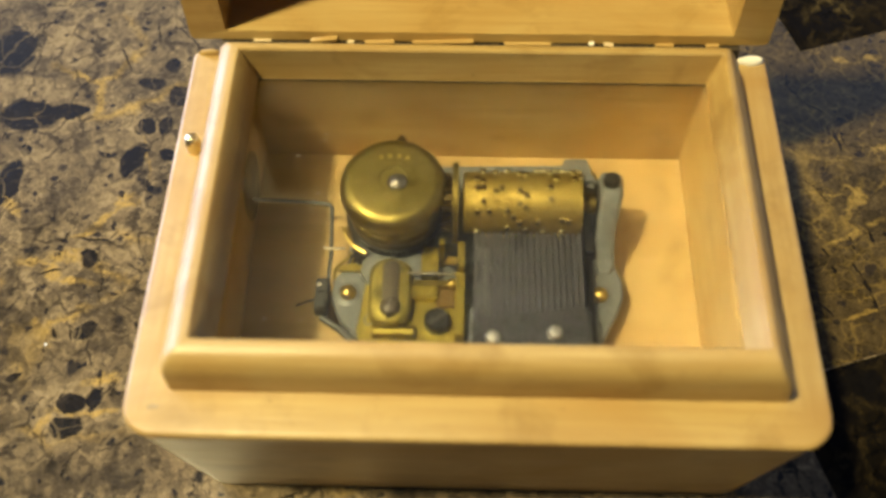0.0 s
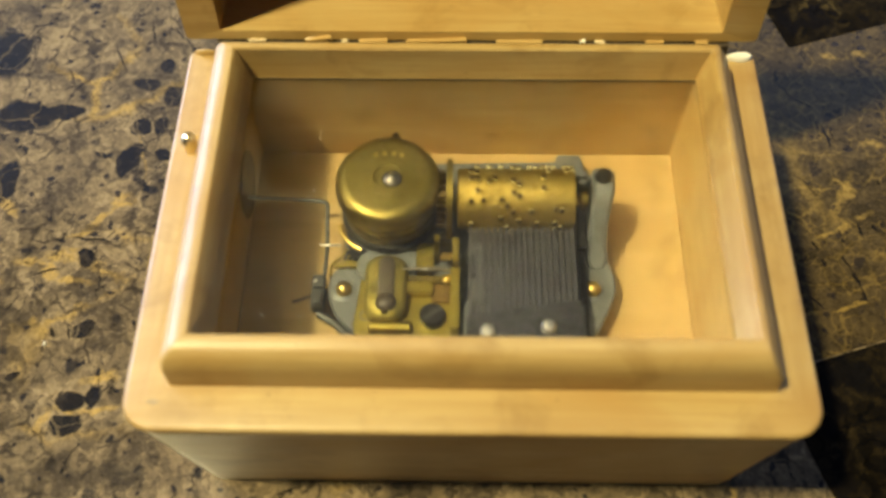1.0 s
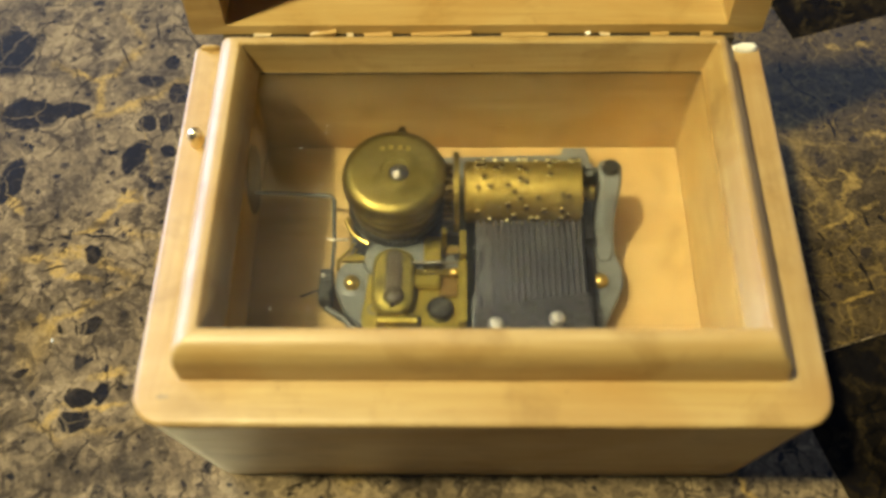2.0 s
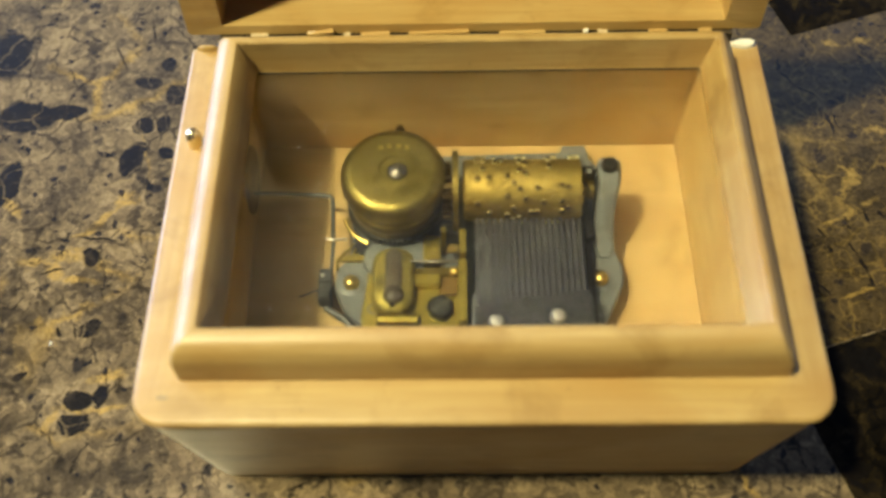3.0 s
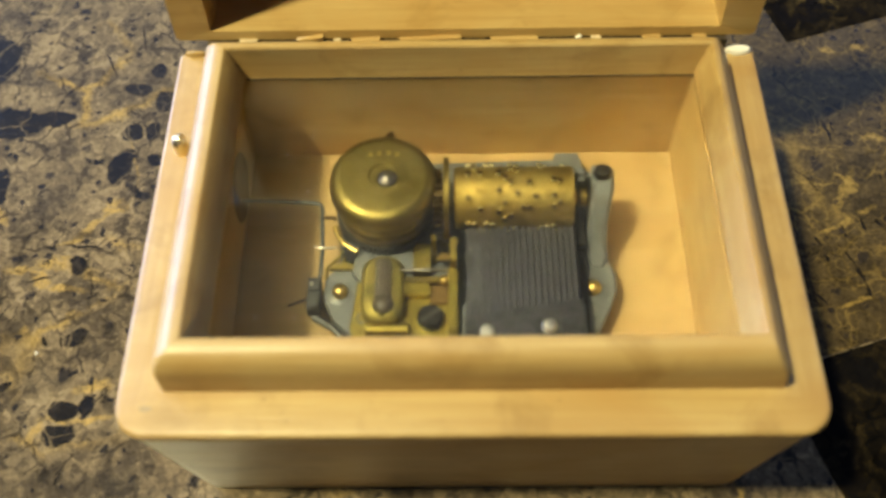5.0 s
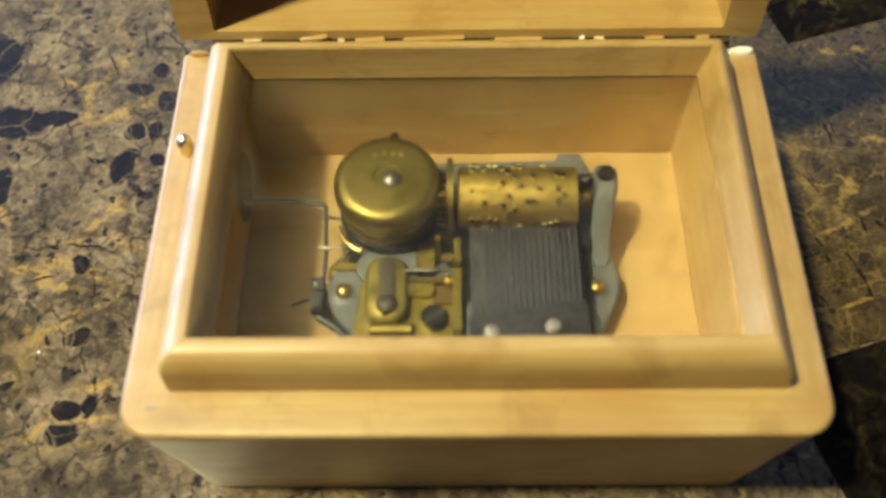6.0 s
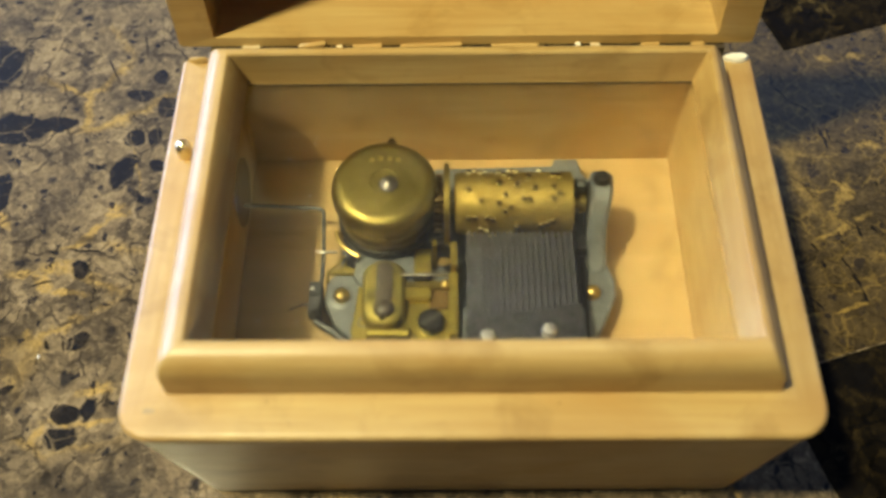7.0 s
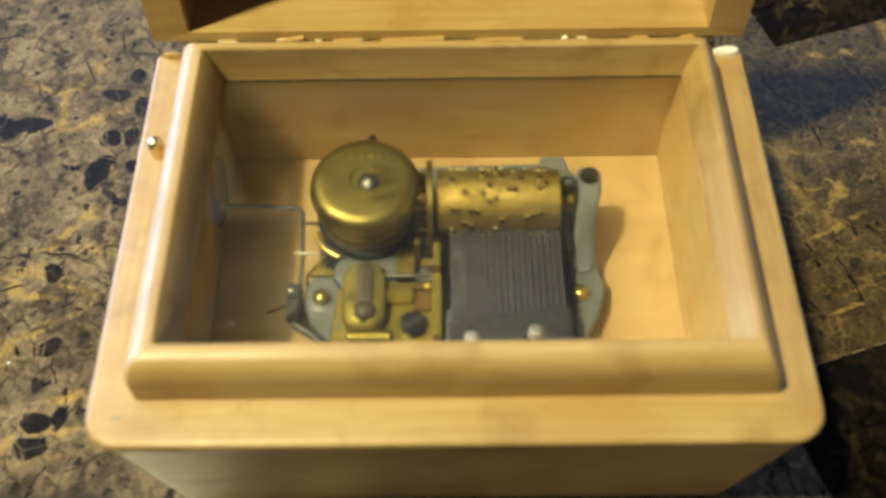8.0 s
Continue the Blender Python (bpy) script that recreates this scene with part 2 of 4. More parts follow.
def marble_material(name, low, mid, high, dark, vein, spots=0.64, rough=0.13, seed=0.0, blotches=(), smudges=(), veins=(), cracks=(), shine=0.5, net=0.0):
    m, n, l, b = material(name, rough)
    p0 = position(n, l)
    off = n.new("ShaderNodeVectorMath")
    off.inputs[1].default_value = (seed, seed * 0.7, seed * 0.3)
    l.new(p0, off.inputs[0])
    p = off.outputs[0]
    w = warped(n, l, p, 260.0, 0.007)

    def mask(fac, a, z, amount=1.0):
        r = ramp(n, [(a, (0.0,)), (z, (amount,))] if a < z else [(z, (amount,)), (a, (0.0,))])
        l.new(fac, r.inputs[0])
        return r.outputs[0]

    def times(a, c):
        k = n.new("ShaderNodeMath")
        k.operation = "MULTIPLY"
        l.new(a, k.inputs[0])
        l.new(c, k.inputs[1])
        return k.outputs[0]
    cloud = noisy(n, l, w, 62.0, 12, 0.78, 0.2)
    c = ramp(n, [(0.39, low), (0.50, mid), (0.61, high)])
    l.new(cloud, c.inputs[0])
    # broken fragments of several sizes
    tone = c.outputs[0]
    for scale, share in ((95.0, 0.40), (230.0, 0.45), (520.0, 0.40)):
        v = node(n, "ShaderNodeTexVoronoi", Scale=scale)
        l.new(w, v.inputs["Vector"])
        sep = n.new("ShaderNodeSeparateColor")
        l.new(v.outputs["Color"], sep.inputs[0])
        r = ramp(n, [(0.10, low), (0.5, mid), (0.9, high)])
        l.new(sep.outputs[0], r.inputs[0])
        tone = mixer(n, l, share * 0.8, tone, r.outputs[0])
    # pale seams between fragments
    e = node(n, "ShaderNodeTexVoronoi", Scale=120.0)
    e.feature = "DISTANCE_TO_EDGE"
    l.new(w, e.inputs["Vector"])
    tone = mixer(n, l, times(mask(e.outputs["Distance"], 0.09, 0.0, 0.7), mask(noisy(n, l, p, 45.0, 3, 0.6), 0.48, 0.58)), tone, high)
    e3 = node(n, "ShaderNodeTexVoronoi", Scale=310.0)
    e3.feature = "DISTANCE_TO_EDGE"
    l.new(warped(n, l, p, 300.0, 0.005), e3.inputs["Vector"])
    tone = mixer(n, l, times(mask(e3.outputs["Distance"], 0.10, 0.02, 0.5), mask(noisy(n, l, p, 110.0, 3, 0.6), 0.48, 0.62)), tone, tuple(x * 0.8 for x in low))
    # ochre veins
    bent = warped(n, l, warped(n, l, p0, 130.0, 0.005, 2.0, 0.5), 700.0, 0.0018, 4.0)
    if veins:
        tone = mixer(n, l, times(mask(nearest(n, l, bent, veins), 0.36, 0.18, 0.8), mask(noisy(n, l, p0, 420.0, 5, 0.7), 0.36, 0.50)), tone, vein)
    e2 = node(n, "ShaderNodeTexVoronoi", Scale=48.0)
    e2.feature = "DISTANCE_TO_EDGE"
    l.new(warped(n, l, p, 240.0, 0.008), e2.inputs["Vector"])
    tone = mixer(n, l, times(mask(e2.outputs["Distance"], 0.06, 0.0, 0.8), mask(noisy(n, l, p, 30.0, 2, 0.5), 0.53, 0.60)), tone, vein)
    # dark fossils and pits
    round_warp = warped(n, l, warped(n, l, p0, 150.0, 0.0042, 2.0, 0.5), 800.0, 0.0014, 3.0)
    if smudges:
        soft = mask(nearest(n, l, bent, smudges), 0.46, 0.26, 0.62)
        tone = mixer(n, l, times(soft, mask(noisy(n, l, p0, 300.0, 6, 0.7), 0.34, 0.55)), tone, tuple(x * 0.9 for x in low))
    if blotches:
        seam = node(n, "ShaderNodeTexVoronoi", Scale=120.0)
        seam.feature = "DISTANCE_TO_EDGE"
        l.new(bent, seam.inputs["Vector"])
        near = nearest(n, l, round_warp, blotches)
        # a paler halo round each dark fossil
        tone = mixer(n, l, times(mask(near, 0.60, 0.42, 0.4), mask(noisy(n, l, p0, 160.0, 4, 0.6), 0.44, 0.6)), tone, high)
        gaps = ramp(n, [(0.0, (0.45,)), (0.03, (1.0,))])
        l.new(seam.outputs["Distance"], gaps.inputs[0])
        inside = ramp(n, [(0.30, tuple(x * 1.2 for x in low)), (0.48, dark)])
        l.new(noisy(n, l, p0, 420.0, 6, 0.7), inside.inputs[0])
        tone = mixer(n, l, times(gaps.outputs[0], mask(near, 0.40, 0.34, 0.97)), tone, inside.outputs[0])
    pits = noisy(n, l, w, 250.0, 7, 0.75, 0.2)
    tone = mixer(n, l, times(mask(pits, min(spots, 0.7) - 0.12, min(spots, 0.7) - 0.07, 0.9), mask(noisy(n, l, p, 60.0, 2, 0.5), 0.40, 0.54)), tone, tuple(x * 1.6 for x in dark))
    tone = mixer(n, l, mask(noisy(n, l, warped(n, l, p, 90.0, 0.01), 62.0, 7, 0.66), spots - 0.09, spots + 0.0, 0.9), tone, dark)
    # round dark dots, larger dark fragments and a crackle of thin dark lines
    for scale, size, where, amount in ((330.0, 0.26, 0.50, 0.9), (150.0, 0.24, 0.55, 0.85)):
        d = node(n, "ShaderNodeTexVoronoi", Scale=scale)
        l.new(round_warp, d.inputs["Vector"])
        pick = n.new("ShaderNodeSeparateColor")
        l.new(d.outputs["Color"], pick.inputs[0])
        tone = mixer(n, l, times(mask(d.outputs["Distance"], size, size - 0.08, amount), mask(pick.outputs[0], where, where + 0.08)), tone, tuple(x * 1.5 for x in dark))
    big = node(n, "ShaderNodeTexVoronoi", Scale=105.0)
    l.new(bent, big.inputs["Vector"])
    pick = n.new("ShaderNodeSeparateColor")
    l.new(big.outputs["Color"], pick.inputs[0])
    tone = mixer(n, l, times(mask(pick.outputs[1], 0.74, 0.76, 0.6), mask(noisy(n, l, p, 380.0, 6, 0.7), 0.38, 0.52)), tone, low)
    lines = node(n, "ShaderNodeTexVoronoi", Scale=170.0)
    lines.feature = "DISTANCE_TO_EDGE"
    l.new(bent, lines.inputs["Vector"])
    tone = mixer(n, l, times(mask(lines.outputs["Distance"], 0.07, 0.02, 0.75), mask(noisy(n, l, p, 95.0, 3, 0.6), 0.50, 0.58)), tone, tuple(x * 0.7 for x in low))
    # pale and dark filaments
    for scale, colour, lo, hi, amount in ((85.0, high, 0.70, 0.95, 0.75), (120.0, tuple(x * 1.8 for x in dark), 0.74, 1.0, 0.8), (230.0, high, 0.75, 1.0, 0.5)):
        f = node(n, "ShaderNodeTexNoise", Scale=scale, Detail=7.0, Roughness=0.6, Distortion=0.6)
        f.noise_type = "RIDGED_MULTIFRACTAL"
        l.new(w, f.inputs["Vector"])
        tone = mixer(n, l, times(mask(f.outputs["Fac"], lo, hi, amount), mask(noisy(n, l, p, scale * 0.45, 2, 0.5), 0.45, 0.6)), tone, colour)
    # hairline cracks
    h = node(n, "ShaderNodeTexVoronoi", Scale=90.0)
    h.feature = "DISTANCE_TO_EDGE"
    hm = n.new("ShaderNodeMapping")
    hm.inputs["Scale"].default_value = (1.3, 0.4, 1.0)
    hm.inputs["Rotation"].default_value = (0, 0, radians(-28))
    l.new(w, hm.inputs["Vector"])
    l.new(hm.outputs[0], h.inputs["Vector"])
    tone = mixer(n, l, times(mask(h.outputs["Distance"], 0.022, 0.006, 0.85), mask(noisy(n, l, p, 85.0, 2, 0.5), 0.54, 0.60)), tone, tuple(x * 0.6 for x in dark))
    # a fine net of thin veins
    if net:
        for scale, wide in ((170.0, 0.05), (380.0, 0.07)):
            web = node(n, "ShaderNodeTexVoronoi", Scale=scale)
            web.feature = "DISTANCE_TO_EDGE"
            l.new(bent, web.inputs["Vector"])
            tone = mixer(n, l, times(mask(web.outputs["Distance"], wide, 0.0, net), mask(noisy(n, l, p, scale * 0.5, 3, 0.6), 0.44, 0.56)), tone, vein)
    if cracks:
        tone = mixer(n, l, mask(nearest(n, l, warped(n, l, p0, 420.0, 0.0016), cracks), 0.42, 0.2, 0.9), tone, tuple(x * 0.6 for x in dark))
    grain = ramp(n, [(0.32, (0.42,)), (0.47, (0.95,)), (0.66, (1.35,))])
    l.new(noisy(n, l, warped(n, l, p, 500.0, 0.003), 900.0, 6, 0.8), grain.inputs[0])
    tone = mixer(n, l, 1.0, tone, grain.outputs[0], "MULTIPLY")
    l.new(tone, b.inputs["Base Color"])
    rr = ramp(n, [(0.35, (rough * 0.7,)), (0.7, (rough * 1.9,))])
    l.new(cloud, rr.inputs[0])
    l.new(rr.outputs[0], b.inputs["Roughness"])
    b.inputs["Specular IOR Level"].default_value = shine
    bump(n, l, b, pits, 0.06, 0.0002)
    return m


PALE = wood_material("pale_wood", (0.51, 0.355, 0.138), (0.40, 0.255, 0.082), (0.385, 0.215, 0.05))
PALE_LIGHT = wood_material("pale_wood_floor", (0.44, 0.305, 0.122), (0.385, 0.258, 0.094), (0.36, 0.222, 0.068), framed=False)
MARBLE = marble_material("brown_marble", (0.030, 0.024, 0.020), (0.136, 0.101, 0.061), (0.29, 0.216, 0.124), (0.008, 0.008, 0.011), (0.38, 0.25, 0.075), 0.76, blotches=BLOTCHES, smudges=SMUDGES, veins=VEINS, cracks=CRACKS)
MARBLE_BROWN = marble_material("umber_marble", (0.026, 0.019, 0.011), (0.058, 0.041, 0.020), (0.105, 0.072, 0.030), (0.014, 0.011, 0.010), (0.26, 0.17, 0.045), 0.76, seed=3.1, veins=UMBER_VEINS, cracks=UMBER_CRACKS, net=0.38)
MARBLE_DARK = marble_material("black_marble", (0.002, 0.0017, 0.0014), (0.006, 0.0045, 0.0028), (0.045, 0.031, 0.013), (0.003, 0.0025, 0.0025), (0.10, 0.07, 0.025), 0.60, 0.35, seed=7.7, shine=0.05)
BRASS = metal_material("brass", (0.62, 0.46, 0.14), (0.36, 0.25, 0.07), 0.30)
CYLINDER_BRASS = metal_material("dull_gold_brass", (0.27, 0.195, 0.05), (0.17, 0.118, 0.03), 0.52)
# pin sides, with the lamp's glint put into a brighter colour
PIN_SIDE = metal_material("glint_pin", (0.75, 0.68, 0.42), (0.5, 0.42, 0.22), 0.35)
BRASS_SATIN = metal_material("satin_brass", (0.30, 0.235, 0.064), (0.17, 0.13, 0.036), 0.36, 330.0, 0.9)
BRASS_OLD = metal_material("tarnished_brass", (0.22, 0.165, 0.046), (0.05, 0.036, 0.014), 0.40, 300.0, 0.9)
BRASS_YELLOW = metal_material("yellow_brass_sheet", (0.38, 0.295, 0.06), (0.10, 0.073, 0.022), 0.38, 220.0, 0.9)
STEEL = metal_material("steel", (0.60, 0.57, 0.52), (0.36, 0.34, 0.31), 0.36)
NICKEL = metal_material("nickel", (0.78, 0.68, 0.46), (0.5, 0.38, 0.18), 0.26)
# the violet tint is the window's reflection put into the colour
COMB_STEEL = metal_material("comb_steel", (0.185, 0.18, 0.205), (0.06, 0.054, 0.046), 0.36, 240.0, 0.9)
# strong dark mottling stands in for patchy reflections on the comb's body
COMB_BODY = metal_material("reflection_mottled_steel", (0.20, 0.195, 0.20), (0.02, 0.02, 0.022), 0.3, 330.0, 1.0)
GEAR_STEEL = metal_material("dark_gear_steel", (0.11, 0.105, 0.095), (0.05, 0.048, 0.042), 0.4)
COVER = metal_material("olive_brass", (0.30, 0.245, 0.065), (0.13, 0.105, 0.035), 0.62, 260.0, 0.8)
RIVET = metal_material("rivet_steel", (0.21, 0.19, 0.165), (0.10, 0.09, 0.08), 0.40)
DULL = plain_material("dull_dark_steel", (0.026, 0.027, 0.026), 0.5, 0.35, 500.0)
# dark brown of the plate that stands in for a shadow
SHADOW_BROWN = metal_material("shadow_brown_metal", (0.19, 0.12, 0.04), (0.06, 0.04, 0.016), 0.45)
CAST = plain_material("grey_cast_zinc", (0.145, 0.152, 0.155), 0.42, 0.2, 700.0, 0.35)
BLACKENED = plain_material("blackened_steel", (0.024, 0.022, 0.02), 0.36, 0.4, 400.0, 0.5)
WIRE = plain_material("dull_steel_wire", (0.075, 0.08, 0.082), 0.6, 0.3, 500.0, 0.3)
SMOKE = plain_material("brown_plastic", (0.052, 0.040, 0.027), 0.42, 0.3, 200.0)
PUTTY = plain_material("white_filler", (0.82, 0.79, 0.70), 0.7, 0.08, 500.0)
SPLINTER = plain_material("raw_splinter_wood", (0.62, 0.50, 0.31), 0.7, 0.15, 500.0)
# near-black that stands in for shade in narrow gaps
GAP_SHADE = plain_material("gap_shade", (0.05, 0.035, 0.02), 0.8, 0.3, 300.0)
SHADED_PLUG = plain_material("shaded_plug", (0.17, 0.12, 0.055), 0.6, 0.3, 400.0)
SCUFF = plain_material("scuffed_filler", (0.33, 0.24, 0.13), 0.7, 0.3, 900.0)
KNOT = plain_material("wood_knot", (0.35, 0.215, 0.07), 0.6, 0.25, 600.0)
# unseen walls, kept dark to hold down the bounced light
PAINT = plain_material("unseen_wall_paint", (0.10, 0.105, 0.12), 0.85, 0.06, 3.0)
BEAM = plain_material("dark_floor_boards", (0.10, 0.09, 0.08), 0.8, 0.2, 4.0)
CEILING = plain_material("unseen_ceiling_paint", (0.20, 0.205, 0.21), 0.85, 0.05, 3.0)
PIN = metal_material("pin_steel", (0.10, 0.07, 0.03), (0.045, 0.032, 0.016), 0.35)

glass, gn, gl, gb = material("clear_glass", 0.03)
gb.inputs["Transmission Weight"].default_value = 1.0
gb.inputs["IOR"].default_value = 1.45
gb.inputs["Base Color"].default_value = (0.70, 0.70, 0.68, 1)
# a thin film of dust and smears on the pane
film = gn.new("ShaderNodeBsdfDiffuse")
film.inputs["Color"].default_value = (0.62, 0.60, 0.56, 1)
smear = ramp(gn, [(0.38, (0.003,)), (0.62, (0.012,)), (0.74, (0.045,))])
gl.new(noisy(gn, gl, position(gn, gl), 70.0, 8, 0.7, 0.4), smear.inputs[0])
coated = gn.new("ShaderNodeMixShader")
gl.new(smear.outputs[0], coated.inputs[0])
gl.new(gb.outputs[0], coated.inputs[1])
gl.new(film.outputs[0], coated.inputs[2])
gl.new(coated.outputs[0], gn["Material Output"].inputs[0])
DUST = plain_material("dust", (0.36, 0.34, 0.31), 0.9, 0.1)


# ---- mesh helpers, in millimetres ----
def rrect(x0, x1, y0, y1, r, n=6, back=None):
    pts = []
    q = r if back is None else back
    for cx, cy, a, r in ((x1 - q, y1 - q, 0, q), (x0 + q, y1 - q, 90, q), (x0 + r, y0 + r, 180, r), (x1 - r, y0 + r, 270, r)):
        for k in range(n + 1):
            t = radians(a + 90 * k / max(n, 1))
            pts.append((cx + r * math.cos(t), cy + r * math.sin(t)))
    return pts


def loft(loops, ring=False, caps=True):
    bm = bmesh.new()
    rows = [[bm.verts.new(p) for p in loop] for loop in loops]
    pairs = list(zip(rows, rows[1:])) + ([(rows[-1], rows[0])] if ring else [])
    for a, b in pairs:
        for k in range(len(a)):
            q = (k + 1) % len(a)
            bm.faces.new((a[k], a[q], b[q], b[k]))
    if caps and not ring:
        bm.faces.new(list(reversed(rows[0])))
        bm.faces.new(rows[-1])
    bmesh.ops.recalc_face_normals(bm, faces=bm.faces)
    return bm


def flat(pts, z):
    return [(x, y, z) for x, y in pts]


def prism(pts, z0, z1, bev=0.0):
    if not bev:
        return loft([flat(pts, z0), flat(pts, z1)])
    cx, cy = sum(p[0] for p in pts) / len(pts), sum(p[1] for p in pts) / len(pts)
    small = [(x - bev * (x - cx) / max(1e-6, math.hypot(x - cx, y - cy)), y - bev * (y - cy) / max(1e-6, math.hypot(x - cx, y - cy))) for x, y in pts]
    return loft([flat(small, z0), flat(pts, z0 + bev), flat(pts, z1 - bev), flat(small, z1)])


def box(x0, x1, y0, y1, z0, z1, bev=0.2):
    bm = loft([flat(rrect(x0, x1, y0, y1, 0.001, 0), z) for z in (z0, z1)])
    if bev:
        bmesh.ops.bevel(bm, geom=list(bm.edges), offset=bev, segments=2, affect="EDGES")
    return bm


def turned(profile, cx, cy, n=40):
    """A body of revolution round a vertical axis: profile of (radius, height)."""
    loops = [[(cx + r * math.cos(2 * math.pi * k / n), cy + r * math.sin(2 * math.pi * k / n), z) for k in range(n)] for r, z in profile]
    return loft(loops)


def turn(bm, m):
    bmesh.ops.transform(bm, matrix=m, verts=bm.verts)
    return bm


def lying(profile, y, z, n=40):
    """A body of revolution round an axis along x: profile of (radius, x)."""
    bm = turned(profile, 0, 0, n)
    return turn(bm, Matrix.Translation((0, y, z)) @ Matrix.Rotation(radians(90), 4, "Y"))


def tube(path, r, n=8):
    pts = [Vector(p) for p in path]
    loops = []
    side = None
    for k, p in enumerate(pts):
        way = (pts[min(k + 1, len(pts) - 1)] - pts[max(k - 1, 0)]).normalized()
        if side is None:
            side = way.orthogonal().normalized()
        side = (side - way * side.dot(way)).normalized()
        up = way.cross(side)
        loops.append([tuple(p + r * (math.cos(2 * math.pi * i / n) * side + math.sin(2 * math.pi * i / n) * up)) for i in range(n)])
    return loft(loops)


def joined(*some):
    out = bmesh.new()
    for bm in some:
        me = bpy.data.meshes.new("tmp")
        bm.to_mesh(me)
        bm.free()
        out.from_mesh(me)
        bpy.data.meshes.remove(me)
    return out


def place_of(ob):
    at = Vector(ob.location)
    return at + place_of(ob.parent) if ob.parent else at


def smooth(me, angle=35):
    me.polygons.foreach_set("use_smooth", [True] * len(me.polygons))
    me.set_sharp_from_angle(angle=radians(angle))


def part(name, bm, mat, parent=None, label="", origin=None):
    """Links a mesh given in world millimetres as one object, under a thing or part if one is given."""
    c = Vector(origin) if origin else sum((v.co for v in bm.verts), Vector()) / len(bm.verts)
    for v in bm.verts:
        v.co = (v.co - c) * 0.001
    me = bpy.data.meshes.new(name)
    bm.to_mesh(me)
    bm.free()
    smooth(me)
    me.materials.append(mat)
    ob = new(name, me)
    ob.location = c * 0.001
    if parent:
        ob.parent = parent
        ob.location = c * 0.001 - place_of(parent)
    if label:
        tagged(ob, label)
    return ob


def thing(name, x, y, z, label, category, group=""):
    ob = new(name)
    ob.empty_display_size = 0.01
    ob.location = (x / 1000, y / 1000, z / 1000)
    return tagged(ob, label, category, group)


# ---- the room round the table: unseen, added to shape the bounced light ----
def slab(name, x0, x1, y0, y1, z0, z1, mat):
    return tagged(part(name, box(x0, x1, y0, y1, z0, z1, 0), mat), kind="structure")


def room():
    slab("floor", -2000, 1600, -1600, 2100, -850, -750, BEAM)
    slab("ceiling", -2000, 1600, -1600, 2100, 2600, 2700, CEILING)
    tagged(part("wall_east", joined(
        box(1600, 1700, -1600, 100, -750, 2600, 0), box(1600, 1700, 1400, 2100, -750, 2600, 0),
        box(1600, 1700, 100, 1400, -750, 150, 0), box(1600, 1700, 100, 1400, 1550, 2600, 0)), PAINT), kind="structure")
    slab("wall_south", -2000, 1600, -1700, -1600, -750, 2600, PAINT)
    # the north, east and west walls have one window opening each
    tagged(part("wall_north", joined(
        box(-2000, -1950, 2000, 2100, -750, 2600, 0), box(1550, 1600, 2000, 2100, -750, 2600, 0),
        box(-1950, 1550, 2000, 2100, -750, 1200, 0), box(-1950, 1550, 2000, 2100, 2450, 2600, 0)), PAINT), kind="structure")
    tagged(part("wall_west", joined(
        box(-2100, -2000, -1600, 450, -750, 2600, 0), box(-2100, -2000, 1850, 2100, -750, 2600, 0),
        box(-2100, -2000, 450, 1850, -750, 100, 0), box(-2100, -2000, 450, 1850, 1500, 2600, 0)), PAINT), kind="structure")


def table():
    top = tagged(part("table_top", box(-420, 420, -300, 420, -30, 0, 1.0), MARBLE), "polished brown marble table top with dark blotches", "table top", kind="structure")
    for x, y in ((-390, -270), (390, -270), (-390, 390), (390, 390)):
        part("table_leg", box(x - 25, x + 25, y - 25, y + 25, -750, -30, 3), BEAM, top, "square dark table leg")
    u, v = Vector((math.cos(radians(17.8)), math.sin(radians(17.8)))), Vector((-math.sin(radians(17.8)), math.cos(radians(17.8))))

    def inlay(name, corner, du0, du1, dv0, dv1, mat, z, label):
        c = Vector(corner)
        pts = [tuple(c + a * u + b * v) for a, b in ((du0, dv0), (du1, dv0), (du1, dv1), (du0, dv1))]
        part(name, prism(pts, -1.0, z), mat, top, label)
    inlay("marble_tile", (57, -11.3), -30, 140, 0.3, 112, MARBLE_BROWN, 0.06, "umber marble tile with fine cracks")
    inlay("marble_tile", (57, -11.3), 0, 140, -110, 0, MARBLE_DARK, 0.12, "almost black marble tile")
    inlay("marble_tile", (74, 70.5), 0, 140, 0, 110, MARBLE_DARK, 0.12, "almost black marble tile")


# ---- the music box ----
X0, X1, Y0, Y1 = -40.5, 39.7, -28.0, 29.1      # the cavity
FLOOR, LEDGE, RIM = 13.8, 36.8, 45.5


